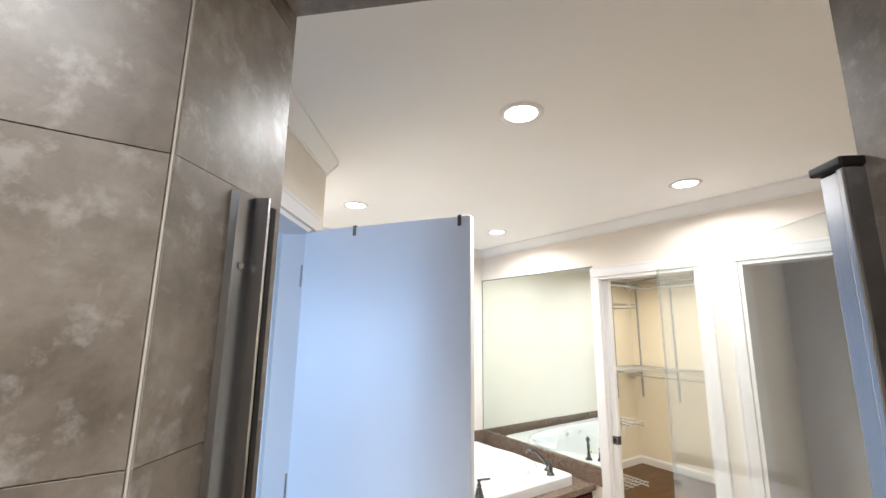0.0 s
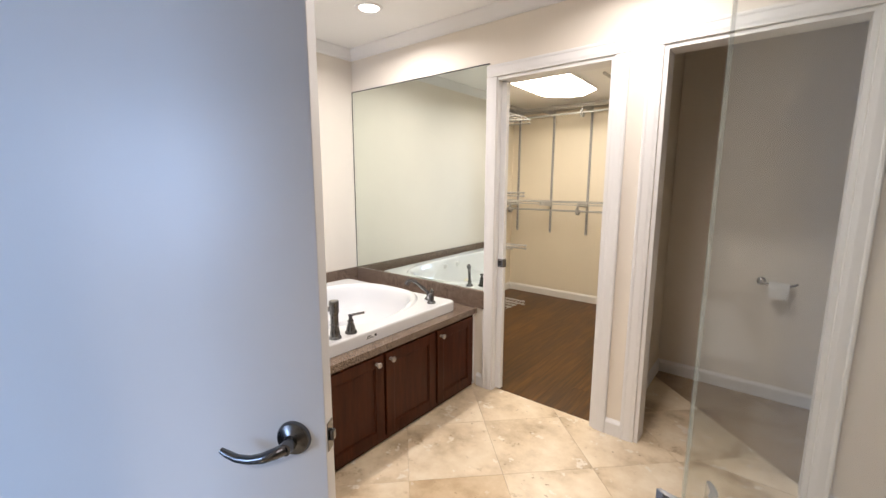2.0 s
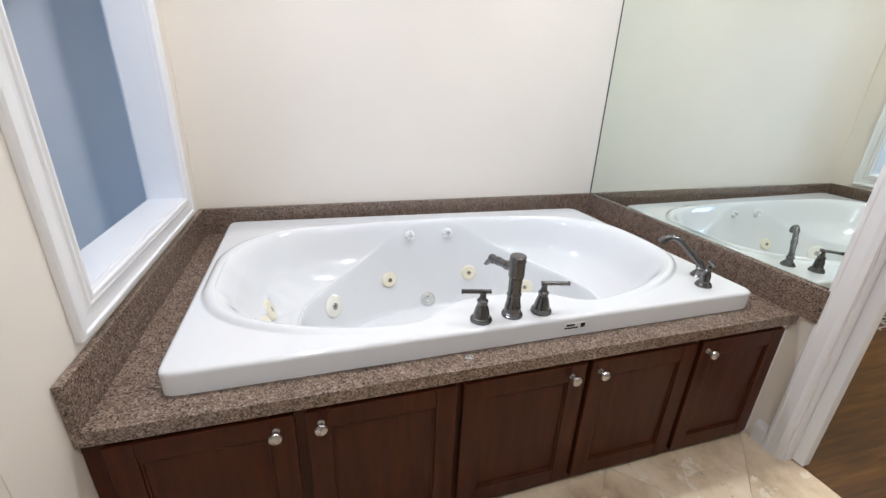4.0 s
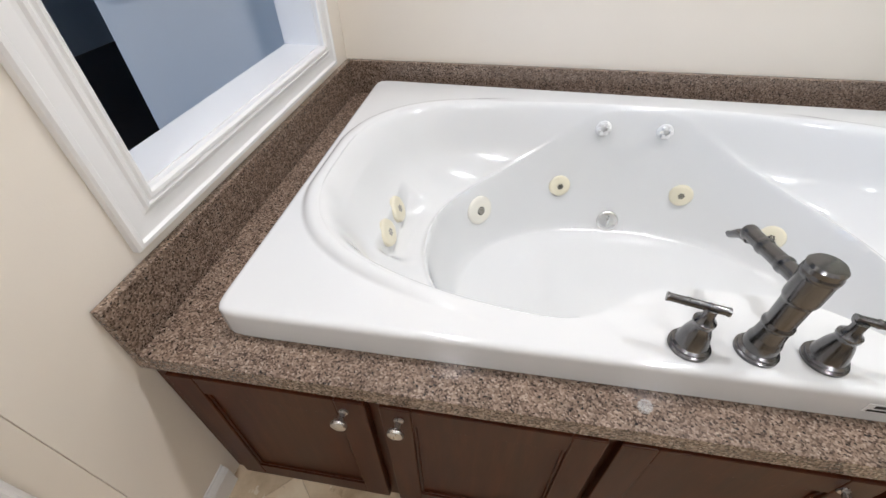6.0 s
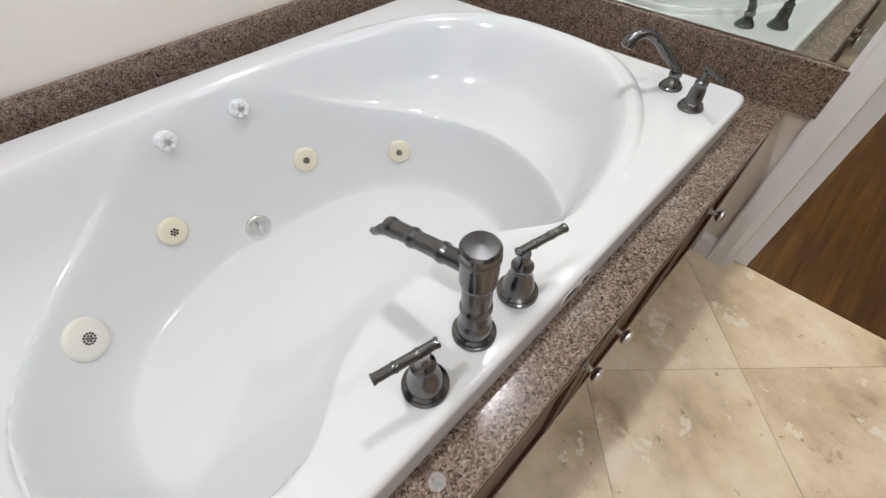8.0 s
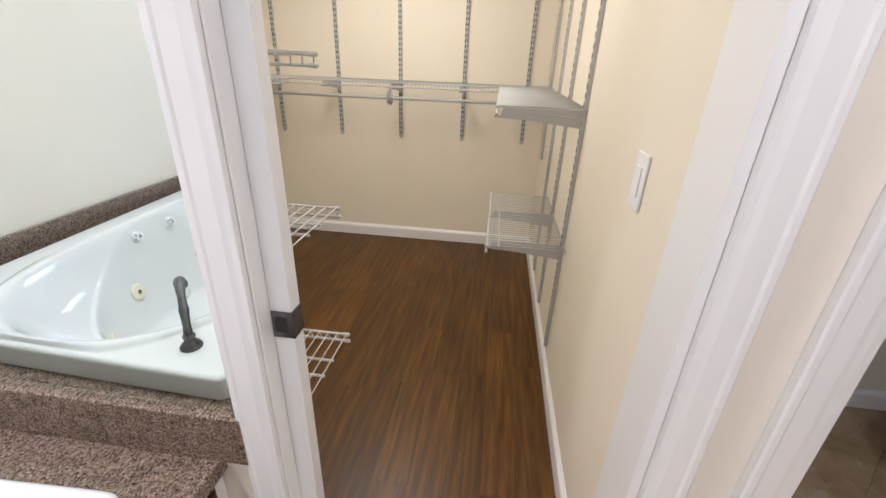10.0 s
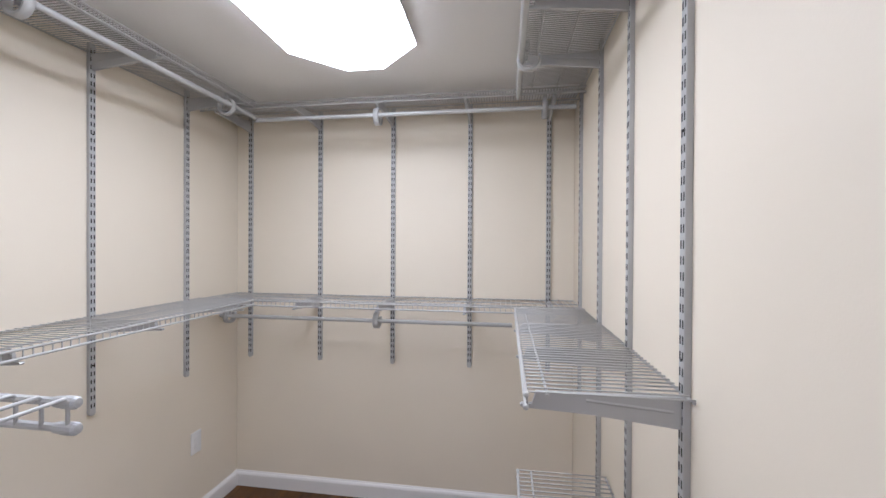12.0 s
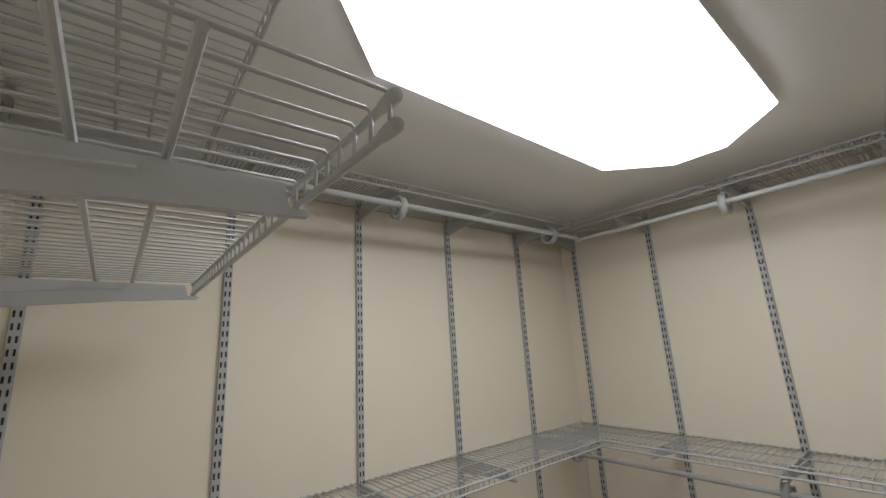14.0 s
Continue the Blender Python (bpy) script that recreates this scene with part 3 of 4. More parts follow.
lever_set(door, DLEN - 0.062, -1)
lever_set(door, DLEN - 0.062, 1)
part("latch_plate", boxed((DLEN - 0.0005, 0.006, 0.892), (DLEN + 0.0015, 0.029, 0.949), 0.0005), BRONZE, door)
part("latch_bolt", boxed((DLEN + 0.0012, 0.011, 0.912), (DLEN + 0.010, 0.024, 0.932), 0.002), BRONZE, door)
for hx in (0.242, 0.690):
    part("hook", joined(boxed((hx, -0.003, 2.003), (hx + 0.013, -0.0004, 2.044)), boxed((hx, -0.003, 2.0405), (hx + 0.013, 0.037, 2.0435))), BRONZE, door, "small dark over-door clip")
for hz in (0.22, 1.05, 1.85):
    part("hinge", rod(bmesh.new(), (-0.006, -0.004, hz - 0.045), (-0.006, -0.004, hz + 0.045), 0.004, 10), NICKEL, door)

# hall door seen through the doorway
hd = tagged(new("door_3"), "plain white hall door standing open", "door", "", "structure")
hd.matrix_world = pose(-0.25, -2.31, 0, 0, 0, math.degrees(math.atan2(-0.925, 0.38)))
part("leaf", boxed((0, -0.035, 0.012), (0.81, 0, 2.04), 0.002), DOOR, hd)
rs = part("rose", lathe([(0, 0), (0.032, 0), (0.030, 0.009), (0.012, 0.014), (0.012, 0.04), (0, 0.042)], 24, pose(0.75, 0, 0.93, -90)), NICKEL, hd, "", True)
part("lever_handle", tube([(0.75, 0.036, 0.93), (0.735, 0.046, 0.93), (0.69, 0.05, 0.925), (0.635, 0.047, 0.928)], [0.009, 0.009, 0.008, 0.006]), NICKEL, rs, "", True)
rs = part("rose", lathe([(0, 0), (0.032, 0), (0.030, 0.009), (0.012, 0.014), (0.012, 0.04), (0, 0.042)], 24, pose(0.75, -0.035, 0.93, 90)), NICKEL, hd, "", True)
part("lever_handle", tube([(0.75, -0.071, 0.93), (0.735, -0.081, 0.93), (0.69, -0.085, 0.925), (0.635, -0.082, 0.928)], [0.009, 0.009, 0.008, 0.006]), NICKEL, rs, "", True)
for hz in (0.25, 1.8):
    part("hinge", rod(bmesh.new(), (-0.005, 0.005, hz - 0.045), (-0.005, 0.005, hz + 0.045), 0.007, 10), BRONZE, hd)

# ---- ceiling lamps ----
dl = None
for x, y, _ in DOWNLIGHTS:
    if dl is None:
        dl = thing("downlight", (x, y, CEIL), "round white recessed ceiling lamp, switched on", "ceiling lamp", "recessed lamps")
        part("trim_ring", lathe([(0.058, -0.001), (0.060, -0.006), (0.070, -0.008), (0.080, -0.005), (0.083, -0.001)], 40), TRIM, dl, "", True)
        part("lens", lathe([(0, -0.003), (0.0575, -0.003), (0.0575, -0.001)], 40), BEAD, dl, "glowing warm white lens")
    else:
        copy_thing(dl, pose(x, y, CEIL))

# closet ceiling fixture, a long panel with cut corners
LW, LL, LCX, LCY = 0.265, 0.672, 0.19, 0.178
fx = thing("ceiling_light", (1.111, 1.255, CLOSET_CEIL, 0, 0, 1.5), "large white acrylic ceiling panel lamp with cut corners, switched on", "ceiling lamp")


def octagon(g):
    x, y, cy, cx = LW - g, LL - g, LCX - g * 0.4, LCY - g * 0.4
    return [(-x, cy - y), (cx - x, -y), (x - cx, -y), (x, cy - y), (x, y - cy), (x - cx, y), (cx - x, y), (-x, y - cy)]


def octagon_shell(levels, closed):
    bm = bmesh.new()
    rows = [[bm.verts.new((x, y, z)) for x, y in octagon(g)] for g, z in levels]
    for a, b in zip(rows, rows[1:]):
        for k in range(8):
            bm.faces.new((a[k], a[(k + 1) % 8], b[(k + 1) % 8], b[k]))
    for k in closed:
        bm.faces.new(rows[k])
    return bm


part("base_frame", octagon_shell(((0.012, -0.001), (0.012, -0.016), (0.0, -0.018), (0.0, -0.028), (0.006, -0.028)), (0,)), TRIM, fx, "white painted metal pan")
part("diffuser", octagon_shell(((0.0015, -0.0285), (0.0015, -0.031), (0.006, -0.036), (0.03, -0.040), (0.08, -0.041)), (0, -1)), DIFFUSER, fx, "glowing cool white acrylic diffuser")

# ---- bathtub alcove ----
DECK_X, DECK_Z = 1.2545, 0.56
mir = thing("mirror", (0, 0, 0), "large frameless wall mirror over the tub splash", "mirror")
part("glass", boxed((0.004, -0.0065, 0.684), (1.318, -0.0012, 2.112)), MIRROR, mir)
part("edge_strip", joined(boxed((0.0015, -0.009, 2.1125), (1.322, -0.001, 2.118)), boxed((0.0012, -0.009, 0.682), (0.0038, -0.001, 2.1125))), BLACK, mir, "thin dark mirror edge")

deck = thing("tub_deck", (0, 0, 0), "speckled brown granite deck with low splash round the tub", "countertop")
ob = part("slab", joined(boxed((1.14, -2.1285, 0.52), (DECK_X, -0.0015, DECK_Z), 0.002), boxed((0.0015, -2.1285, 0.5205), (0.135, -0.0015, DECK_Z)), boxed((0.135, -2.1285, 0.5205), (1.14, -1.955, DECK_Z)), boxed((0.135, -0.21, 0.5205), (1.14, -0.0015, DECK_Z))), GRANITE, deck)
part("back_splash", boxed((0.0015, -2.1285, DECK_Z + 0.0005), (0.021, -0.0015, 0.682), 0.002), GRANITE, deck)
part("side_splash", boxed((0.0215, -0.021, DECK_Z + 0.0005), (1.318, -0.0012, 0.682), 0.002), GRANITE, deck)
part("side_splash", boxed((0.0215, -2.1288, DECK_Z + 0.0005), (DECK_X, -2.109, 0.682), 0.002), GRANITE, deck)

TX1, RIM = 1.180, 0.627
TCX, TCY = 0.645, -1.065
TUB_PLAN = [Vector(p) for p in ((0.049, -1.998), (1.182, -1.986), (1.179, -0.143), (0.108, -0.188))]


def soft(t):
    t = min(max(t, 0), 1)
    return t * t * (3 - 2 * t)


def rim_point(a):
    """The edge of the basin at angle a."""
    c, s = math.cos(a), math.sin(a)
    n = 2.75 - 0.25 * s
    r = (abs(c / 0.472) ** n + abs(s / 0.872) ** n) ** (-1 / n)
    x, y = TCX + r * c, TCY + r * s
    if c > 0:
        x -= 0.118 * math.exp(-((y + 1.06) / 0.225) ** 4)
    return x, y


def plan_point(a, inset):
    """The outer edge of the tub at angle a, with softly rounded corners."""
    d = Vector((math.cos(a), math.sin(a)))
    c = Vector((TCX, TCY))
    total = 0.0
    for k in range(4):
        p, q = TUB_PLAN[k], TUB_PLAN[(k + 1) % 4]
        e = (q - p).normalized()
        n = Vector((e.y, -e.x))
        f = d.dot(n)
        if f > 1e-4:
            total += (f / ((p - c).dot(n) - inset)) ** 50
    r = total ** (-1 / 50)
    return c.x + r * d.x, c.y + r * d.y


def basin_z(x, y, rho):
    """Depth of the basin: a deep oval well between two lounge ends, with a jet pocket in one of them."""
    qa = ((abs((x - 0.655) / 0.470)) ** 2.2 + (abs((y - TCY) / 0.675)) ** 2.2) ** (1 / 2.2)
    w = min(max((qa - 0.79) / 0.23, 0), 1)
    well = 0.165 + 0.02 * qa ** 2 + 0.50 * (w ** 1.9)
    b = min(max((rho - 0.30) / 0.70, 0), 1)
    lounge = 0.352 + 0.268 * b ** 3.9
    pocket = soft((0.172 - abs(x - 0.65)) / 0.085) * soft((-1.655 - y) / 0.10)
    if pocket > 0:
        floor_z = 0.384 + 0.16 * soft((-1.790 - y) / 0.044)
        lounge += pocket * min(floor_z - lounge, 0)
    k = 0.020
    h = max(k - abs(well - lounge), 0) / k
    z = min(well, lounge) - h * h * k * 0.25
    z += 0.011 * math.exp(-((well - lounge) / 0.042) ** 2)
    return min(z, RIM - 0.004) if rho < 1 else RIM


def make_tub():
    bm = bmesh.new()
    seg, rings = 480, []
    angles = [2 * math.pi * k / seg for k in range(seg)]
    for i in range(1, 181):
        t = i / 180
        rho = 1 - (1 - t) ** 1.4
        row = []
        for a in angles:
            rx, ry = rim_point(a)
            x, y = TCX + (rx - TCX) * rho, TCY + (ry - TCY) * rho
            z = basin_z(x, y, rho)
            lift = 0.013 * soft((abs(ry - TCY) - 0.36) / 0.36)
            edge = soft((rho - 0.865) / 0.15) ** 1.6
            row.append(bm.verts.new((x, y, z * (1 - edge) + (RIM + lift * 0.8) * edge)))
        rings.append(row)
    # pillowed rim round both ends, dying out along the sides
    for g, f in ((0.004, 0.90), (0.009, 0.98), (0.014, 1.0), (0.019, 0.97), (0.024, 0.86), (0.029, 0.66), (0.033, 0.42), (0.036, 0.22), (0.039, 0.08), (0.042, 0.0), (0.044, 0.0)):
        row = []
        for a in angles:
            rx, ry = rim_point(a)
            d = Vector((rx - TCX, ry - TCY))
            ox, oy = plan_point(math.atan2(d.y, d.x), 0.016)
            gap = Vector((ox - rx, oy - ry)).length
            d = d.normalized() * min(g, gap * g / 0.044)
            lift = 0.013 * soft((abs(ry - TCY) - 0.36) / 0.36)
            row.append(bm.verts.new((rx + d.x, ry + d.y, RIM + lift * f)))
        rings.append(row)
    for g, dz in ((0.0135, 0), (0.0115, 0), (0.0075, 0.0008), (0.0035, 0.003), (0.001, 0.0065), (0.0, 0.011), (0.0, 0.016), (0.0, RIM - DECK_Z - 0.001)):
        row = []
        for a in angles:
            rx, ry = rim_point(a)
            x, y = plan_point(math.atan2(ry - TCY, rx - TCX), g)
            row.append(bm.verts.new((x, y, RIM - dz)))
        rings.append(row)
    cen = bm.verts.new((TCX, TCY, basin_z(TCX, TCY, 0)))
    for k in range(seg):
        bm.faces.new((cen, rings[0][k], rings[0][(k + 1) % seg]))
    for a, b in zip(rings, rings[1:]):
        for k in range(seg):
            bm.faces.new((a[k], a[(k + 1) % seg], b[(k + 1) % seg], b[k]))
    return bm


tub = thing("bathtub", (0, 0, 0), "white glossy acrylic whirlpool bathtub set into the granite deck", "bathtub")
part("shell", make_tub(), ACRYLIC, tub, "", True)


def wall_spot(start, step, z):
    """Walks from a point in the basin along step until the shell rises to z."""
    p = Vector(start)
    d = Vector(step).normalized() * 0.002
    for _ in range(600):
        q = p + d
        a = math.atan2(q.y - TCY, q.x - TCX)
        rho = 0.0
        for _ in range(4):
            rx, ry = rim_point(a)
            rho = math.hypot(q.x - TCX, q.y - TCY) / math.hypot(rx - TCX, ry - TCY)
        if rho > 0.99 or basin_z(q.x, q.y, rho) > z:
            break
        p = q
    return p


def shell_z(x, y):
    rx, ry = rim_point(math.atan2(y - TCY, x - TCX))
    return basin_z(x, y, math.hypot(x - TCX, y - TCY) / math.hypot(rx - TCX, ry - TCY))


def fitting(name, at, z, step, r, mat, label, dots, hole, ink=None):
    p = wall_spot(at, step, z)
    e = 0.018
    gx, gy = (shell_z(p.x + e, p.y) - shell_z(p.x - e, p.y)) / (2 * e), (shell_z(p.x, p.y + e) - shell_z(p.x, p.y - e)) / (2 * e)
    n = Vector((-gx, -gy, 1)).normalized()
    p = p + n.xy * 0.004
    m = Matrix.Translation((p.x, p.y, z)) @ n.normalized().to_track_quat("Z", "Y").to_matrix().to_4x4()
    o = part(name, lathe([(0, 0.0075), (r * 0.45, 0.0075), (r * 0.8, 0.0070), (r * 0.93, 0.0052), (r, 0.001), (r, -0.012)], 32, m), mat, tub, label, True)
    if dots:
        bm = bmesh.new()
        ring = [(0, 0)] + [(r * 0.20, k * math.pi / 3) for k in range(6)]
        if dots > 7:
            ring = [(q * 0.62, a) for q, a in ring] + [(r * 0.25, k * math.pi / 6) for k in range(12)]
        for rr, a in ring:
            c = m @ Vector((rr * math.cos(a), rr * math.sin(a), 0.0078))
            d = (m.to_3x3() @ Vector((0, 0, 1))) * 0.0006
            rod(bm, c - d, c + d, hole, 8)
        part("grille", bm, ink or BLACK, o)
    return o


fitting("jet", (0.6, -1.415), 0.312, (-0.24, -0.175), 0.052, PALE_CREAM, "round pale cream suction cover", 19, 0.0027)
for y, z in ((-1.286, 0.345), (-0.862, 0.342)):
    fitting("jet", (0.6, y), z, (-1, 0), 0.039, CREAM, "round cream water jet", 7, 0.0034)
fitting("jet", (0.6, -0.73), 0.292, (-0.25, 0.155), 0.039, CREAM, "round cream water jet", 7, 0.0034)
for x in (0.592, 0.706):
    fitting("jet", (x, -1.2), 0.437, (0, -1), 0.041, CREAM, "round cream water jet", 7, 0.0034, GREY_PLASTIC)
dr = fitting("drain", (0.6, -1.087), 0.215, (-1, 0), 0.040, CHROME, "round pale chrome overflow drain", 0, 0)
p = wall_spot((0.6, -1.087), (-1, 0), 0.215)
part("slot", rod(bmesh.new(), (p.x + 0.0105, -1.087, 0.238), (p.x + 0.0155, -1.087, 0.242), 0.0022, 8), BLACK, dr)
part("grip_bar", rod(bmesh.new(), (p.x + 0.013, -1.087, 0.196), (p.x + 0.020, -1.087, 0.234), 0.0035, 8), CHROME, dr)
for y in (-1.174, -0.977):
    o = fitting("air_knob", (0.5, y), 0.555, (-1, 0), 0.026, WHITE_PLASTIC, "white scalloped air control", 0, 0)
    p = wall_spot((0.5, y), (-1, 0), 0.555)
    bm = bmesh.new()
    for k in range(6):
        a = k * math.pi / 3
        rod(bm, (p.x + 0.004, y + 0.015 * math.cos(a), 0.555 + 0.015 * math.sin(a)), (p.x + 0.024, y + 0.015 * math.cos(a), 0.56 + 0.015 * math.sin(a)), 0.0065, 10)
    part("grip", bm, WHITE_PLASTIC, o)
lg = part("badge", boxed((TX1, -0.918, 0.585), (TX1 + 0.0015, -0.838, 0.606)), WHITE_PLASTIC, tub, "small pale maker's badge")
part("badge_mark", joined(boxed((TX1 + 0.0015, -0.914, 0.587), (TX1 + 0.002, -0.866, 0.592)), boxed((TX1 + 0.0015, -0.908, 0.596), (TX1 + 0.002, -0.880, 0.603)), boxed((TX1 + 0.0015, -0.858, 0.588), (TX1 + 0.002, -0.842, 0.603))), BLACK, lg)

# tap set
FLANGE = [(0, 0), (0.032, 0), (0.032, 0.005), (0.029, 0.007), (0.029, 0.011), (0.025, 0.014)]
sp = thing("tub_faucet", (1.125, -1.066, RIM + 0.0005), "dark brushed nickel tub spout with bamboo rings", "faucet", "tub tap set")
part("column", lathe(guarded([*FLANGE, (0.0245, 0.030), (0.0215, 0.042), (0.0195, 0.064), (0.0222, 0.068), (0.0222, 0.072), (0.0195, 0.076), (0.0200, 0.122), (0.0228, 0.127), (0.0236, 0.132), (0.0236, 0.172), (0.0250, 0.174), (0.0250, 0.179), (0.0236, 0.181), (0.0240, 0.190), (0.0205, 0.194), (0, 0.195)]), 36), BRONZE, sp, "", True)
ux, uy = -0.995, -0.095
arm = [(0.012, 0.146, 0.0128), (0.046, 0.141, 0.0126), (0.050, 0.1405, 0.0146), (0.056, 0.1395, 0.0146), (0.060, 0.139, 0.0126), (0.096, 0.133, 0.0124), (0.100, 0.1325, 0.0144), (0.106, 0.1315, 0.0144), (0.110, 0.131, 0.0124), (0.136, 0.127, 0.0126), (0.140, 0.1262, 0.0142), (0.147, 0.1250, 0.0142), (0.150, 0.1245, 0.0122), (0.152, 0.1240, 0.0060)]
arm = guarded([(ux * d, uy * d, z, r) for d, z, r in arm])
part("spout", tube([a[:3] for a in arm], [a[3] for a in arm], 20), BRONZE, sp, "", True)
lip = tube([(0.136, 0.118, 0), (0.150, 0.1155, 0), (0.164, 0.108, 0), (0.174, 0.098, 0), (0.181, 0.091, 0), (0.188, 0.089, 0)], [0.0085, 0.0088, 0.0082, 0.0072, 0.006, 0.0045], 14)
bmesh.ops.transform(lip, matrix=Matrix(((ux, 0, -uy * 1.15, 0), (uy, 0, ux * 1.15, 0), (0, 1, 0, 0), (0, 0, 0, 1))), verts=lip.verts)
part("spout_lip", lip, BRONZE, sp, "", True)


def tap_handle(x, y, y0, y1, x0, x1, zb):
    h = thing("tap_handle", (x, y, RIM + 0.0005), "dark brushed nickel tap with a bamboo lever bar", "faucet", "tub tap set")
    part("base", lathe([*FLANGE, (0.0235, 0.022), (0.0195, 0.040), (0.0145, 0.054), (0.0145, 0.058), (0.0165, 0.061), (0.0165, 0.066), (0.0115, 0.070), (0.009, 0.078), (0.009, zb), (0, zb)], 32), BRONZE, h, "", True)
    a, b = Vector((x0 - x, y0 - y, zb)), Vector((x1 - x, y1 - y, zb))
    prof = [(0, 0.0074), (0.03, 0.0076), (0.05, 0.0066), (0.30, 0.0066), (0.32, 0.0076), (0.345, 0.0076), (0.365, 0.0066), (0.65, 0.0066), (0.67, 0.0076), (0.695, 0.0076), (0.715, 0.0066), (0.95, 0.0066), (0.97, 0.0076), (1, 0.0074)]
    bar = guarded([(*a.lerp(b, t), r) for t, r in prof], 0.0008)
    part("lever_bar", tube([q[:3] for q in bar], [q[3] for q in bar], 14), BRONZE, h, "", True)


tap_handle(1.131, -1.168, -1.228, -1.144, 1.114, 1.134, 0.092)
tap_handle(1.126, -0.968, -0.974, -0.890, 1.118, 1.138, 0.092)

hs = thing("hand_shower", (1.025, -0.243, RIM + 0.0005), "dark nickel hand shower resting in its deck holder", "hand shower", "tub tap set")
part("holder", lathe([(0, 0), (0.027, 0), (0.027, 0.004), (0.023, 0.007), (0.022, 0.012), (0.015, 0.018), (0.012, 0.026), (0.015, 0.030), (0.015, 0.036), (0.010, 0.040), (0, 0.041)], 28), BRONZE, hs, "", True)
wand = [(0.004, 0.006, 0.034, 0.006), (0.0, 0.0, 0.042, 0.0105), (-0.003, -0.004, 0.048, 0.0115), (-0.006, -0.008, 0.053, 0.0095), (-0.022, -0.028, 0.078, 0.0110), (-0.025, -0.032, 0.083, 0.0125), (-0.029, -0.037, 0.089, 0.0125), (-0.032, -0.041, 0.093, 0.0108), (-0.048, -0.061, 0.117, 0.0100), (-0.052, -0.066, 0.122, 0.0118), (-0.057, -0.073, 0.128, 0.0118), (-0.062, -0.079, 0.131, 0.0098), (-0.071, -0.090, 0.133, 0.0100), (-0.078, -0.099, 0.131, 0.0118), (-0.084, -0.106, 0.125, 0.0150), (-0.088, -0.111, 0.116, 0.0172), (-0.090, -0.114, 0.109, 0.0176), (-0.0905, -0.1145, 0.107, 0.012)]
wand = guarded(wand)
part("wand", tube([w[:3] for w in wand], [w[3] for w in wand], 18), BRONZE, hs, "", True)
dvt = thing("diverter_valve", (1.098, -0.297, RIM + 0.0005), "dark nickel diverter valve on the tub rim", "faucet", "tub tap set")
part("base", lathe([(0, 0), (0.028, 0), (0.028, 0.004), (0.025, 0.007), (0.024, 0.012), (0.018, 0.018), (0.016, 0.044), (0.013, 0.052), (0.014, 0.056), (0.014, 0.062), (0.009, 0.066), (0.007, 0.075), (0.007, 0.086), (0, 0.087)], 28), BRONZE, dvt, "", True)
BAR = [(0, 0.0062), (0.05, 0.0068), (0.12, 0.0068), (0.16, 0.0058), (0.84, 0.0058), (0.88, 0.0068), (0.95, 0.0068), (1, 0.0062)]
part("lever_bar", tube([Vector((-0.010, 0.010, 0.088)).lerp(Vector((0.048, -0.034, 0.090)), t) for t, _ in BAR], [r for _, r in BAR], 14), BRONZE, dvt, "", True)

cap = thing("plastic_cap", (1.213, -1.231, DECK_Z + 0.0003), "small clear plastic cap lying on the granite deck", "cap")
part("rim", lathe([(0.007, 0), (0.0115, 0), (0.0115, 0.007), (0.0095, 0.008), (0.007, 0.008), (0.007, 0)], 20), CLEAR_PLASTIC, cap, "", True)
part("disc", lathe([(0, 0.001), (0.0068, 0.001), (0.0068, 0.003), (0, 0.003)], 20), CLEAR_PLASTIC, cap)

# cabinet under the deck
cab = thing("tub_cabinet", (0, 0, 0), "dark cherry-stained cabinet with five shaker doors under the tub", "cabinet")
FX = 1.236
part("face_frame", joined(boxed((FX - 0.02, -2.1285, 0.004), (FX, -0.03, 0.075)), boxed((FX - 0.02, -2.1285, 0.485), (FX, -0.03, 0.5195)), *[boxed((FX - 0.02, a, 0.075), (FX, b, 0.485)) for a, b in ((-2.1285, -2.06), (-1.71, -1.65), (-1.30, -1.22), (-0.88, -0.81), (-0.46, -0.39), (-0.075, -0.03))]), CHERRY, cab)
part("side_panel", boxed((0.0, -0.029, 0.004), (FX - 0.001, -0.002, 0.5195)), TRIM, cab, "cream painted filler beside the wall")
part("body", boxed((0.03, -2.12, 0.004), (FX - 0.0205, -0.031, 0.09)), CHERRY, cab)


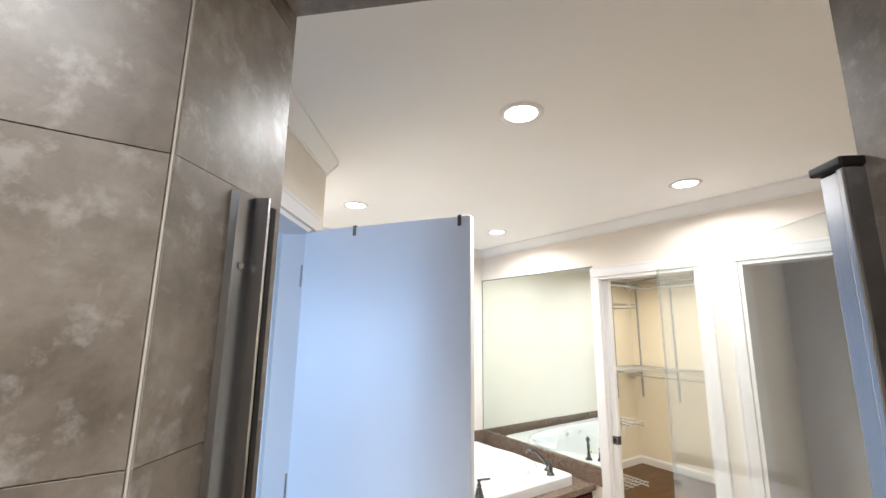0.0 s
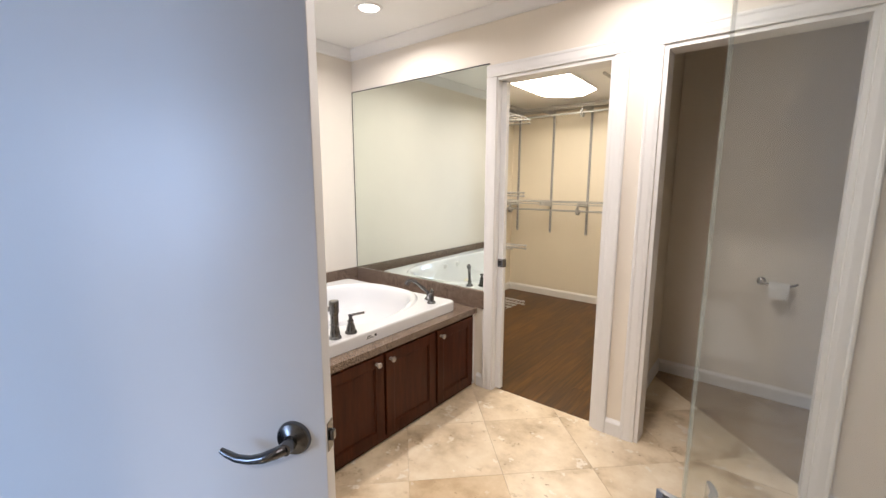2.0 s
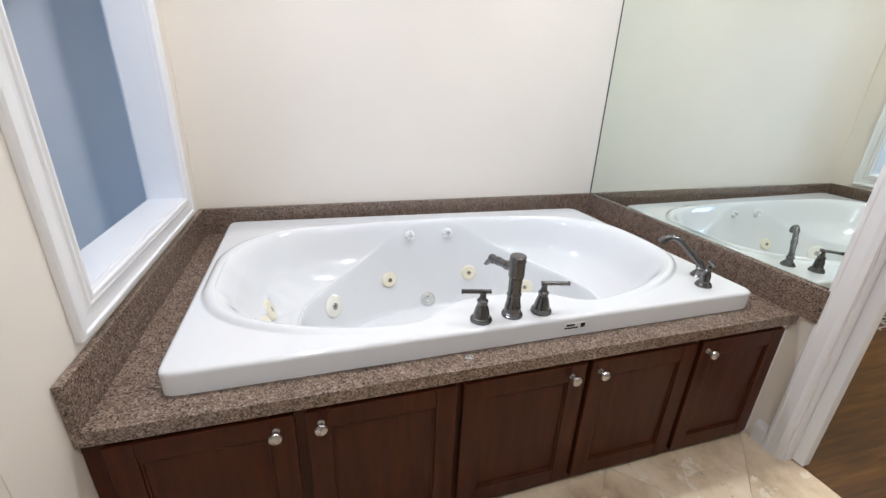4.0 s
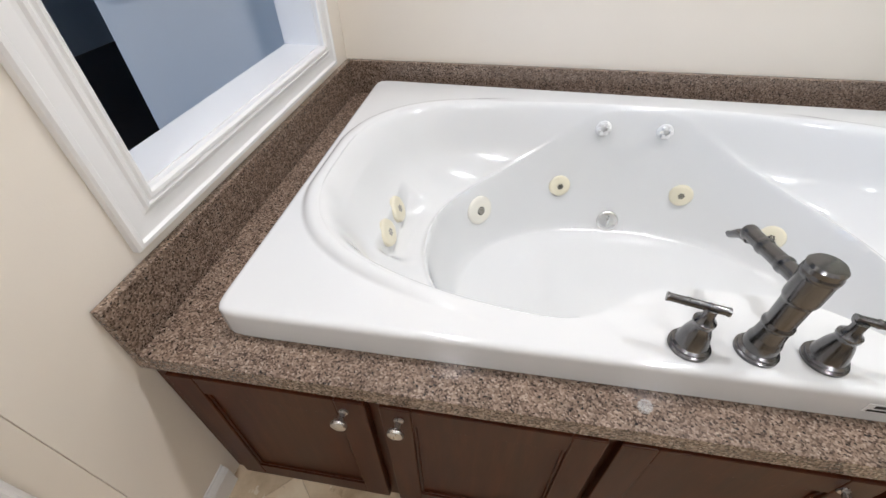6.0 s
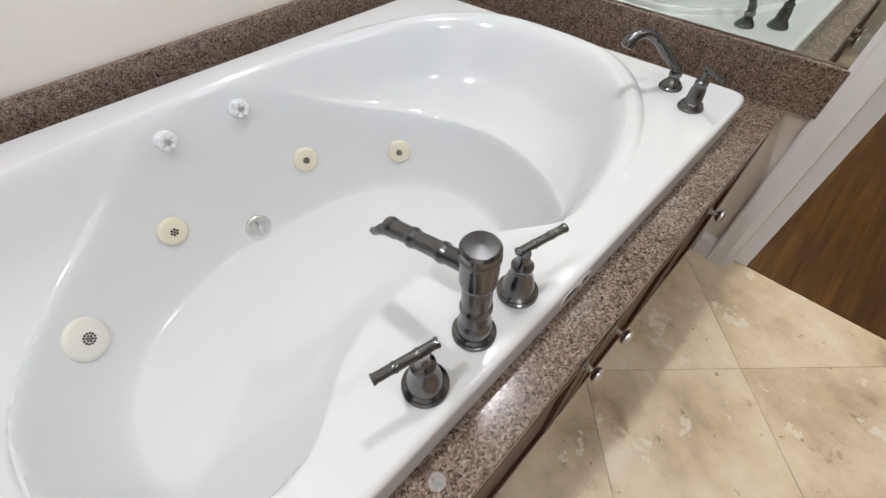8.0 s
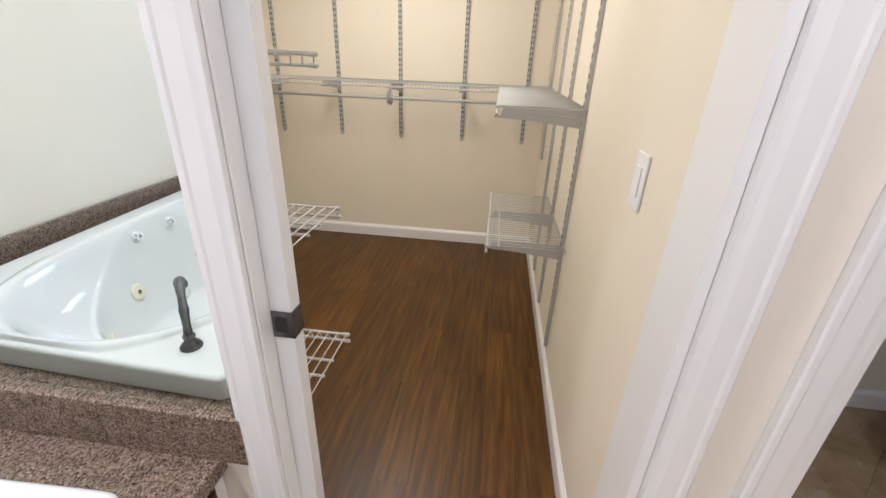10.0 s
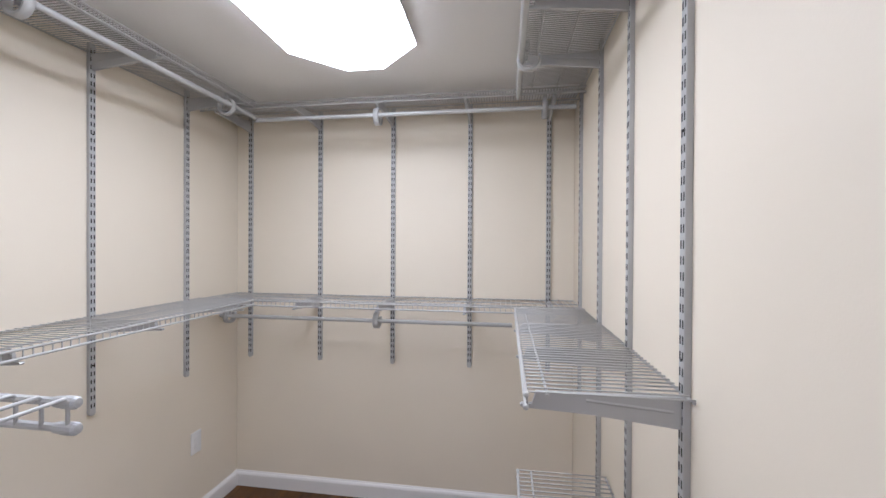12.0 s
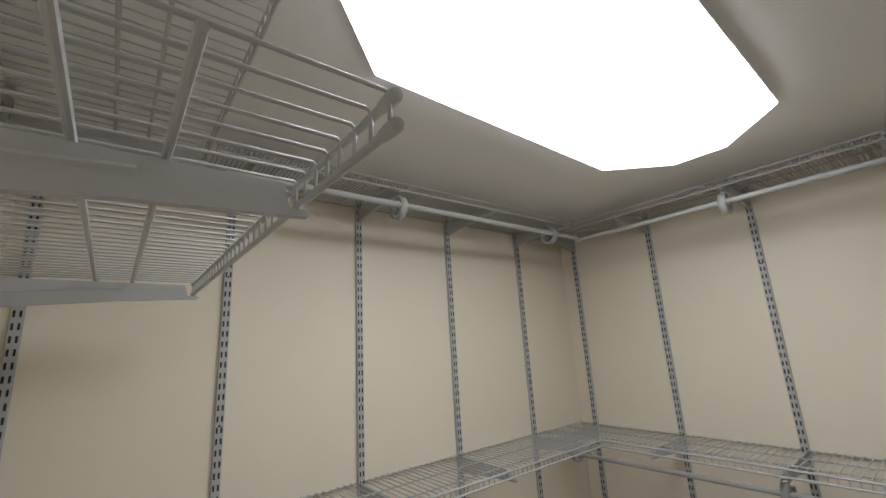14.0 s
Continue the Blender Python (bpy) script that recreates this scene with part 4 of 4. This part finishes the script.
def cabinet_door(y0, y1, knob_y):
    z0, z1, f = 0.035, 0.508, 0.058
    t = 0.019
    d = part("door", boxed((FX + 0.0005, y0 + f - 0.004, z0 + f - 0.004), (FX + 0.010, y1 - f + 0.004, z1 - f + 0.004)), CHERRY, cab)
    for a in (y0, y1 - f):
        part("stile", boxed((FX + 0.0008, a, z0), (FX + t, a + f, z1), 0.0025), CHERRY, d)
    for b in (z0, z1 - f):
        part("rail", boxed((FX + 0.0008, y0 + f, b), (FX + t - 0.0006, y1 - f, b + f), 0.0015), CHERRY, d)
    part("bead", joined(*[boxed(lo, hi, 0.0015) for lo, hi in (((FX + 0.009, y0 + f, z0 + f), (FX + 0.0145, y0 + f + 0.006, z1 - f)), ((FX + 0.009, y1 - f - 0.006, z0 + f), (FX + 0.0145, y1 - f, z1 - f)), ((FX + 0.009, y0 + f + 0.006, z0 + f), (FX + 0.0145, y1 - f - 0.006, z0 + f + 0.006)), ((FX + 0.009, y0 + f + 0.006, z1 - f - 0.006), (FX + 0.0145, y1 - f - 0.006, z1 - f)))]), CHERRY, d)
    part("knob", lathe([(0, 0), (0.009, 0), (0.009, 0.003), (0.0055, 0.006), (0.0055, 0.016), (0.012, 0.020), (0.0155, 0.025), (0.0145, 0.030), (0.008, 0.033), (0, 0.034)], 24, pose(FX + t, knob_y, 0.472, 0, 90, 0)), NICKEL, d, "round satin nickel knob", True)


for y0, y1, ky in ((-2.085, -1.694, -1.737), (-1.668, -1.276, -1.633), (-1.256, -0.864, -0.914), (-0.846, -0.442, -0.815), (-0.420, -0.048, -0.392)):
    cabinet_door(y0, y1, ky)

# ---- shower door ----
hg = Vector((RO.x - 0.012, RO.y + 0.012))
fe = Vector((2.725, -1.668))
gd = (fe - hg)
sd = thing("shower_door", pose(hg.x, hg.y, 0, 0, 0, math.degrees(math.atan2(gd.y, gd.x))), "frameless clear glass shower door swung open", "shower door")
GL = gd.length
gp = part("pane", boxed((0.012, -0.004, 0.11), (GL, 0.004, 1.80)), GLASS, sd)
gp.visible_shadow = False
part("hinge_post", joined(boxed((-0.020, -0.014, 0.095), (0.014, 0.014, 1.84), 0.003), boxed((-0.030, -0.020, 0.095), (-0.018, 0.020, 1.84), 0.003)), ALUMINIUM, sd, "brushed aluminium hinge post")
part("post_cap", boxed((-0.032, -0.023, 1.84), (0.018, 0.023, 1.852), 0.003), BLACK, sd, "black plastic post cap")
GRIP = [(0.000, 0.000), (0.004, 0.004), (0.012, 0.007), (0.022, 0.012), (0.026, 0.020), (0.036, 0.026), (0.044, 0.030), (0.044, 0.036), (0.034, 0.034), (0.022, 0.028), (0.014, 0.020), (0.004, 0.014), (-0.004, 0.010)]
for s in (1, -1):
    bm = prism([(-0.046 + x, s * (0.0045 + y)) for x, y in GRIP], 0.903, 0.998, pose(GL + 0.004, 0, 0))
    part("grip_handle", bm, ALUMINIUM, sd, "short fluted aluminium pull")
part("polished_edge", boxed((GL, -0.0035, 0.11), (GL + 0.0006, 0.002, 1.80)), GLASS_EDGE, sd, "pale green polished glass edge")

ch = thing("strike_channel", pose(0, 0, 0), "brushed aluminium strike channel on the tiled jamb", "channel")
cdir = (LO - LI).normalized()
cn = Vector((-cdir.y, cdir.x)) * -1
cm = Matrix(((cdir.x, cn.x, 0, LI.x), (cdir.y, cn.y, 0, LI.y), (0, 0, 1, 0), (0, 0, 0, 1)))
chm = cm @ pose(0.012, 0, 0)
part("body", joined(prism([(0.078, 0.0025), (0.115, 0.0025), (0.118, 0.006), (0.118, 0.030), (0.113, 0.030), (0.111, 0.014), (0.082, 0.010)], 0.095, 1.81, chm), prism([(0.118, 0.018), (0.124, 0.018), (0.124, 0.027), (0.118, 0.027)], 0.095, 1.80, chm)), ALUMINIUM, ch)
part("seal", prism([(0.1245, 0.016), (0.132, 0.014), (0.132, 0.030), (0.1245, 0.028)], 0.095, 1.80, chm), BLACK, ch, "dark rubber seal")
for z in (1.72, 0.9, 0.3):
    part("screw", lathe([(0, 0.0025), (0.003, 0.002), (0.0045, 0)], 14, chm @ pose(0.095, 0.0125, z, -90)), NICKEL, ch)

# ---- toilet room ----
tp = thing("toilet_paper_holder", (2.742, 1.058, 0.775), "dark metal open-arm holder with a white paper roll", "paper holder")
part("post", lathe([(0, 0), (0.026, 0), (0.026, 0.006), (0.012, 0.014), (0.011, 0.058), (0, 0.060)], 24, pose(0, 0, 0, 90)), BRONZE, tp, "", True)
part("arm", tube([(0, -0.052, 0), (0.03, -0.054, -0.004), (0.09, -0.055, -0.010), (0.14, -0.055, -0.006), (0.165, -0.055, 0.004), (0.178, -0.055, 0.016)], [0.008, 0.0075, 0.007, 0.007, 0.007, 0.006], 12), BRONZE, tp, "", True)
pr = thing("paper_roll", (2.832, 1.003, 0.765), "white toilet paper roll on its holder", "paper roll")
part("roll", lathe([(0.02, -0.05), (0.040, -0.05), (0.042, -0.047), (0.042, 0.047), (0.040, 0.05), (0.02, 0.05)], 28, pose(0, 0, -0.02, 0, 90, 0)), PAPER, pr, "", True)
part("loose_sheet", boxed((-0.048, -0.0435, -0.075), (0.048, -0.0425, -0.02)), PAPER, pr)
wc = thing("toilet", (3.42, 0.60, 0), "white porcelain toilet with a closed lid", "toilet")


def oval(rings, m=None):
    bm = bmesh.new()
    rows = []
    for cx, rx, ry, z in rings:
        rows.append([bm.verts.new((cx + rx * math.cos(2 * math.pi * k / 40), ry * math.sin(2 * math.pi * k / 40), z)) for k in range(40)])
    for a, b in zip(rows, rows[1:]):
        for k in range(40):
            bm.faces.new((a[k], a[(k + 1) % 40], b[(k + 1) % 40], b[k]))
    bm.faces.new(rows[0])
    bm.faces.new(rows[-1])
    return bm


part("bowl", oval([(0.06, 0.25, 0.115, 0), (0.06, 0.25, 0.115, 0.02), (0.06, 0.215, 0.10, 0.06), (0.05, 0.20, 0.10, 0.16), (0.03, 0.23, 0.13, 0.24), (0.0, 0.265, 0.17, 0.33), (0, 0.275, 0.18, 0.38), (0, 0.265, 0.172, 0.395)]), PORCELAIN, wc, "", True)
part("seat", oval([(0, 0.27, 0.178, 0.398), (0, 0.278, 0.186, 0.405), (0, 0.276, 0.184, 0.43), (0, 0.25, 0.16, 0.438)]), PORCELAIN, wc, "white closed seat lid", True)
part("tank", joined(boxed((0.24, -0.22, 0.395), (0.44, 0.22, 0.74), 0.02), boxed((0.225, -0.23, 0.742), (0.45, 0.23, 0.78), 0.012)), PORCELAIN, wc)

# ---- closet shelving ----
SH = dict(far_mid=1.187, top=2.232)


def hook_ring(r=0.0425, w=0.026, t=0.0085):
    """A C-shaped strip that carries a hanging rod; opening upwards, rod axis along local x."""
    bm = bmesh.new()
    n = 22
    rows = []
    for k in range(n + 1):
        a = radians(-200 + 290 * k / n)
        c, s = math.cos(a), math.sin(a)
        rows.append([bm.verts.new((dx, rr * c, rr * s)) for rr, dx in ((r, -w / 2), (r, w / 2), (r - t, w / 2), (r - t, -w / 2))])
    for a, b in zip(rows, rows[1:]):
        for k in range(4):
            bm.faces.new((a[k], a[(k + 1) % 4], b[(k + 1) % 4], b[k]))
    bm.faces.new(rows[0])
    bm.faces.new(rows[-1])
    return bm


HOOK = finish(hook_ring(), True)
HOOK.materials.append(WIRE)
WIRES = {}


def wire_mesh(depth):
    """One deck wire, bent down over the front rods."""
    if depth not in WIRES:
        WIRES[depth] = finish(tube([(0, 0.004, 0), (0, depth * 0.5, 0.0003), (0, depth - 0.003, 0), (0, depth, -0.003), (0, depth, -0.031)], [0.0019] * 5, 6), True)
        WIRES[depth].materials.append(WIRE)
    return WIRES[depth]


def wire_shelf(m, length, depth, brackets, label, rod_at=None, hooks=(), single=False, pitch=0.0254, rails=(0.45, 0.83), rail_r=0.0032):
    """White coated wire shelf; local x along the wall, y out from it, z = 0 at its deck."""
    s = thing("wire_shelf", m, label, "shelf", "closet shelves")
    for y, z, r in ((0.008, -0.004, 0.0032), *[(depth * q, -0.0019 - rail_r, rail_r) for q in rails], (depth + 0.0025, -0.005, 0.0042), (depth + 0.0025, -0.030, 0.0042)):
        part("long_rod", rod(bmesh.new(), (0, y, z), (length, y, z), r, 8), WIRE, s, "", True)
    n = int(length / pitch)
    if single:
        me = wire_mesh(depth)
        for k in range(n + 1):
            o = part("deck_wire", me, None, s)
            o.location.x = 0.004 + k * (length - 0.008) / n
    else:
        bm = bmesh.new()
        for k in range(n + 1):
            x = 0.004 + k * (length - 0.008) / n
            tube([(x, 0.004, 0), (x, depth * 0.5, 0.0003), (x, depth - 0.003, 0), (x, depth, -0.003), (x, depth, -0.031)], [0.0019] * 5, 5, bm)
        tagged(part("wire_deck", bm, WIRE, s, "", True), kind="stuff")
    for x in (0, length):
        for z in (-0.005, -0.030):
            part("end_cap", lathe([(0, 0.006), (0.0045, 0.005), (0.0063, 0.002), (0.0063, -0.008), (0.0052, -0.020), (0, -0.020)], 12, pose(x, depth + 0.0025, z, 0, 90 if x else -90, 0)), WIRE, s)
    for x in brackets:
        t = 0.006
        out = [(0.014, -0.008), (depth - 0.02, -0.0115), (depth - 0.012, -0.038), (depth + 0.010, -0.0385), (depth + 0.013, -0.042), (depth + 0.008, -0.046), (depth * 0.6, -0.053), (0.014, -0.072)]
        bm = bmesh.new()
        sides = [[bm.verts.new((x + dx, y, z)) for y, z in out] for dx in (-t, t)]
        bm.faces.new(sides[0])
        bm.faces.new(sides[1])
        for k in range(len(out)):
            j = (k + 1) % len(out)
            bm.faces.new((sides[0][k], sides[0][j], sides[1][j], sides[1][k]))
        b = part("bracket", bm, TRACK, s)
        part("bracket_rib", rod(bmesh.new(), (x, 0.03, -0.038), (x, depth * 0.62, -0.024), 0.0075, 8), TRACK, b)
    if rod_at:
        ry, rz, x0, x1 = rod_at
        part("hanging_rod", rod(bmesh.new(), (x0, ry, rz), (x1, ry, rz), 0.0105, 16), WIRE, s, "white round hanging rod", True)
        for x in hooks:
            h = part("rod_hook", HOOK, None, s)
            h.location = (x, ry - 0.028, rz - 0.002)
            part("hook_arm", joined(boxed((x - 0.008, ry - 0.030, rz - 0.012), (x + 0.008, ry - 0.026, -0.033)), boxed((x - 0.008, ry - 0.030, -0.036), (x + 0.008, depth + 0.004, -0.032))), TRACK, s)
    return s


SCREW = finish(rod(bmesh.new(), (0, 0, 0), (0, 0.002, 0), 0.0032, 10))
SCREW.materials.append(BLACK)
SLOT = finish(boxed((-0.0026, 0.0140, -0.0085), (0.0026, 0.01525, 0.0085)))
SLOT.materials.append(BLACK)


def track(x, y, z0, z1, turn):
    """Slotted wall standard; local x across, y out from the wall."""
    s = thing("shelf_standard", pose(x, y, 0, 0, 0, turn), "grey slotted steel wall standard", "shelf standard", "closet standards")
    w = 0.0125
    part("channel", prism([(-w, 0.0008), (-w, 0.0135), (-w + 0.0012, 0.0147), (w - 0.0012, 0.0147), (w, 0.0135), (w, 0.0008), (w - 0.003, 0.0008), (w - 0.003, 0.011), (-w + 0.003, 0.011), (-w + 0.003, 0.0008)], z0 + 0.012, z1), TRACK, s)
    part("tip", prism([(-w, 0), (w, 0), (w * 0.85, -0.006), (w * 0.5, -0.011), (-w * 0.5, -0.011), (-w * 0.85, -0.006)], 0.0008, 0.0147, Matrix(((1, 0, 0, 0), (0, 0, 1, 0), (0, 1, 0, z0 + 0.0118), (0, 0, 0, 1)))), TRACK, s)
    z = z0 + 0.04
    while z < z1 - 0.02:
        for c in (-0.0062, 0.0062):
            part("slot", SLOT, None, s).location = (c, 0, z)
        z += 0.032
    z = z0 + 0.20
    while z < z1 - 0.05:
        part("screw", SCREW, None, s).location = (0, 0.0145, z)
        z += 0.46
    return s


TRK_TOP = 2.272
FAR_X = (0.166, 0.617, 1.063, 1.508, 1.937)
for x in FAR_X:
    track(x, CL_F, 0.795, TRK_TOP, 180)
LEFT_Y = (2.083, 1.588, 1.118, 0.642)
for y in LEFT_Y:
    track(CL_L, y, 0.793, TRK_TOP, -90)
track(CL_L, 0.165, 0.793, TRK_TOP, -90)
RIGHT_Y = ((2.268, 0.745), (1.845, 0.13), (1.455, 0.13), (1.070, 0.13))
for y, z0 in RIGHT_Y:
    track(CL_R, y, z0, TRK_TOP, 90)
NEAR_X, NEAR_END = (1.135, 0.362), 0.345
NY = WALL_T + 0.0068
for x in NEAR_X:
    track(x, NY, 0.30, TRK_TOP, 0)

FAR = pose(CL_R - 0.005, CL_F, SH["far_mid"], 0, 0, 180)
fb = [CL_R - 0.005 - x for x in FAR_X]
wire_shelf(FAR, CL_R - CL_L - 0.01, 0.31, fb, "white wire shelf with hanging rod on the end wall", (0.255, -0.100, 0.33, 1.92), (1.03, 1.885))
wire_shelf(pose(CL_R - 0.005, CL_F, SH["top"], 0, 0, 180), CL_R - CL_L - 0.01, 0.31, fb, "high white wire shelf with hanging rod on the end wall", (0.31, -0.095, 0.04, 1.67), (0.18, 1.014), pitch=0.0135)
L0 = 0.54
LEFT = pose(CL_L, 2.175, SH["far_mid"] + 0.004, 0, 0, -90)
lb = [2.175 - y for y in LEFT_Y]
wire_shelf(LEFT, 2.175 - L0, 0.32, lb, "white wire shelf along the closet side wall")
wire_shelf(pose(CL_L, 2.18, SH["top"] + 0.006, 0, 0, -90), 2.18 - L0, 0.32, [2.18 - y for y in LEFT_Y], "high white wire shelf with hanging rod over a lower shelf", (0.33, -0.09, 0.0, 1.62), (0.19, 1.05), pitch=0.0135)
RIGHT = pose(CL_R, 1.025, SH["far_mid"] - 0.004, 0, 0, 90)
wire_shelf(RIGHT, 2.19 - 1.025, 0.32, [y - 1.025 for y, _ in RIGHT_Y if y < 2.2], "short white wire shelf on the closet side wall", single=True, rails=(0.875,))
wire_shelf(pose(CL_R, 0.99, 0.65, 0, 0, 90), 1.73 - 0.99, 0.315, [1.070 - 0.99, 1.455 - 0.99], "low white wire shelf near the closet floor", single=True, rails=(0.855,))
wire_shelf(pose(CL_R, 0.66, SH["top"] + 0.006, 0, 0, 90), 2.18 - 0.66, 0.30, [y - 0.66 for y, _ in RIGHT_Y if y < 2.2], "high white wire shelf with hanging rod above slotted standards", (0.317, -0.095, 0.1, 1.385), (0.465, 1.015), pitch=0.0135)
for z in (0.505, 0.937, 1.330, 1.850, 2.222):
    single = z in (1.330, 1.850)
    wire_shelf(pose(NEAR_END, NY, z), (1.305 if z == 1.330 else 1.336) - NEAR_END, 0.389, [x - NEAR_END for x in NEAR_X], "white wire shelf on the closet wall beside its doorway", single=single, pitch=0.030, rails=(0.503, 0.675), rail_r=0.0042)

ol = thing("wall_outlet", (CL_L, 2.155, 0.42), "cream wall outlet plate", "outlet")
part("plate", boxed((0.0008, -0.036, -0.058), (0.006, 0.036, 0.058), 0.002), WHITE_PLASTIC, ol)
for z in (-0.02, 0.02):
    part("socket", boxed((0.006, -0.014, z - 0.013), (0.0072, 0.014, z + 0.013), 0.0005), WHITE_PLASTIC, ol)
sw = thing("light_switch", (CL_R, 0.375, 1.10), "cream wall switch plate in the closet", "switch")
part("plate", boxed((-0.006, -0.036, -0.060), (-0.0008, 0.036, 0.060), 0.002), WHITE_PLASTIC, sw)
part("rocker", boxed((-0.009, -0.016, -0.032), (-0.006, 0.016, 0.032), 0.001), WHITE_PLASTIC, sw)

# ---- floor and wall pieces ----
S2 = math.sqrt(0.5)
TS = 0.4545
GAP = 0.0007


def clip(poly, inside, cross):
    out = []
    for a, b in zip(poly, poly[1:] + poly[:1]):
        if inside(a):
            out.append(a)
        if inside(a) != inside(b):
            out.append(cross(a, b))
    return out


def clip_rect(poly, x0, x1, y0, y1):
    for k, lim, sgn in ((0, x0, 1), (0, x1, -1), (1, y0, 1), (1, y1, -1)):
        def inside(p):
            return (p[k] - lim) * sgn >= 0

        def cross(a, b):
            t = (lim - a[k]) / (b[k] - a[k])
            return tuple(a[j] + t * (b[j] - a[j]) for j in (0, 1))
        poly = clip(poly, inside, cross)
        if len(poly) < 3:
            return []
    return poly


fl = bpy.data.objects["floor"]
for rect, parent in (((1.20, 4.3, -2.62, 0.044), fl), ((CL_R + 0.112, 4.3, 0.0465, 1.058), wc_floor)):
    for i in range(-9, 10):
        for j in range(-6, 12):
            u0, v0 = 0.852 + i * TS, 1.80 + j * TS
            sq = [(u0 + GAP, v0 + GAP), (u0 + TS - GAP, v0 + GAP), (u0 + TS - GAP, v0 + TS - GAP), (u0 + GAP, v0 + TS - GAP)]
            poly = clip_rect([((u + v) * S2, (u - v) * S2) for u, v in sq], *rect)
            if len(poly) < 3 or (parent is fl and all(p[1] < -2.13 and p[0] < 1.9 for p in poly)):
                continue
            # toilet room tiles past one joint line carry brown stone plus painted-in shade
            stone = SHADED_BROWN_TRAVERTINE if parent is wc_floor and i >= 3 else TAN_TRAVERTINE if (i, j) == (-1, 0) else TRAVERTINE
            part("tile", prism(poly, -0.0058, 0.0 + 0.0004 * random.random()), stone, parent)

cf = bpy.data.objects["closet_floor"]
rng = random.Random(4)
x = CL_L + 0.002
while x < CL_R - 0.01:
    w = min(0.124, CL_R - x - 0.002)
    y = 0.047 - rng.random() * 0.9
    while y < CL_F:
        ln = 0.9 + 0.4 * rng.random()
        a, b = max(y, 0.0465), min(y + ln, CL_F - 0.001)
        if b - a > 0.03:
            part("plank", boxed((x + 0.0003, a + 0.0003, -0.0078), (x + w - 0.0003, b - 0.0003, 0.0003 * rng.random())), CLOSET_WOOD, cf)
        y += ln
    x += w

# shower tiles: rows 0.29 m high, full pieces 0.60 m wide
swl, sjl = bpy.data.objects["shower_wall_left"], bpy.data.objects["shower_jamb_left"]
G, GH, TILE_H = 0.0019, 0.0005, 0.289
for r in range(-1, 9):
    z0, z1 = max(0.082 + r * TILE_H + GH, 0.002), min(0.082 + (r + 1) * TILE_H - GH, CEIL)
    y1 = LI.y - 0.001
    for c in range(3):
        ya, yb = y1 - 0.60 * (c + 1) + G, y1 - 0.60 * c - G
        part("tile", boxed((2.8164, max(ya, -3.998), z0), (2.8185, yb, z1), 0.0006), SHOWER_TILE, swl)
    ln = (LO - LI).length
    part("tile", prism([(0.001, 0.0), (ln + 0.002, 0.0), (ln + 0.002, 0.0018), (0.001, 0.0018)], z0, z1, cm @ pose(0, -0.0, 0)), SHOWER_TILE, sjl)
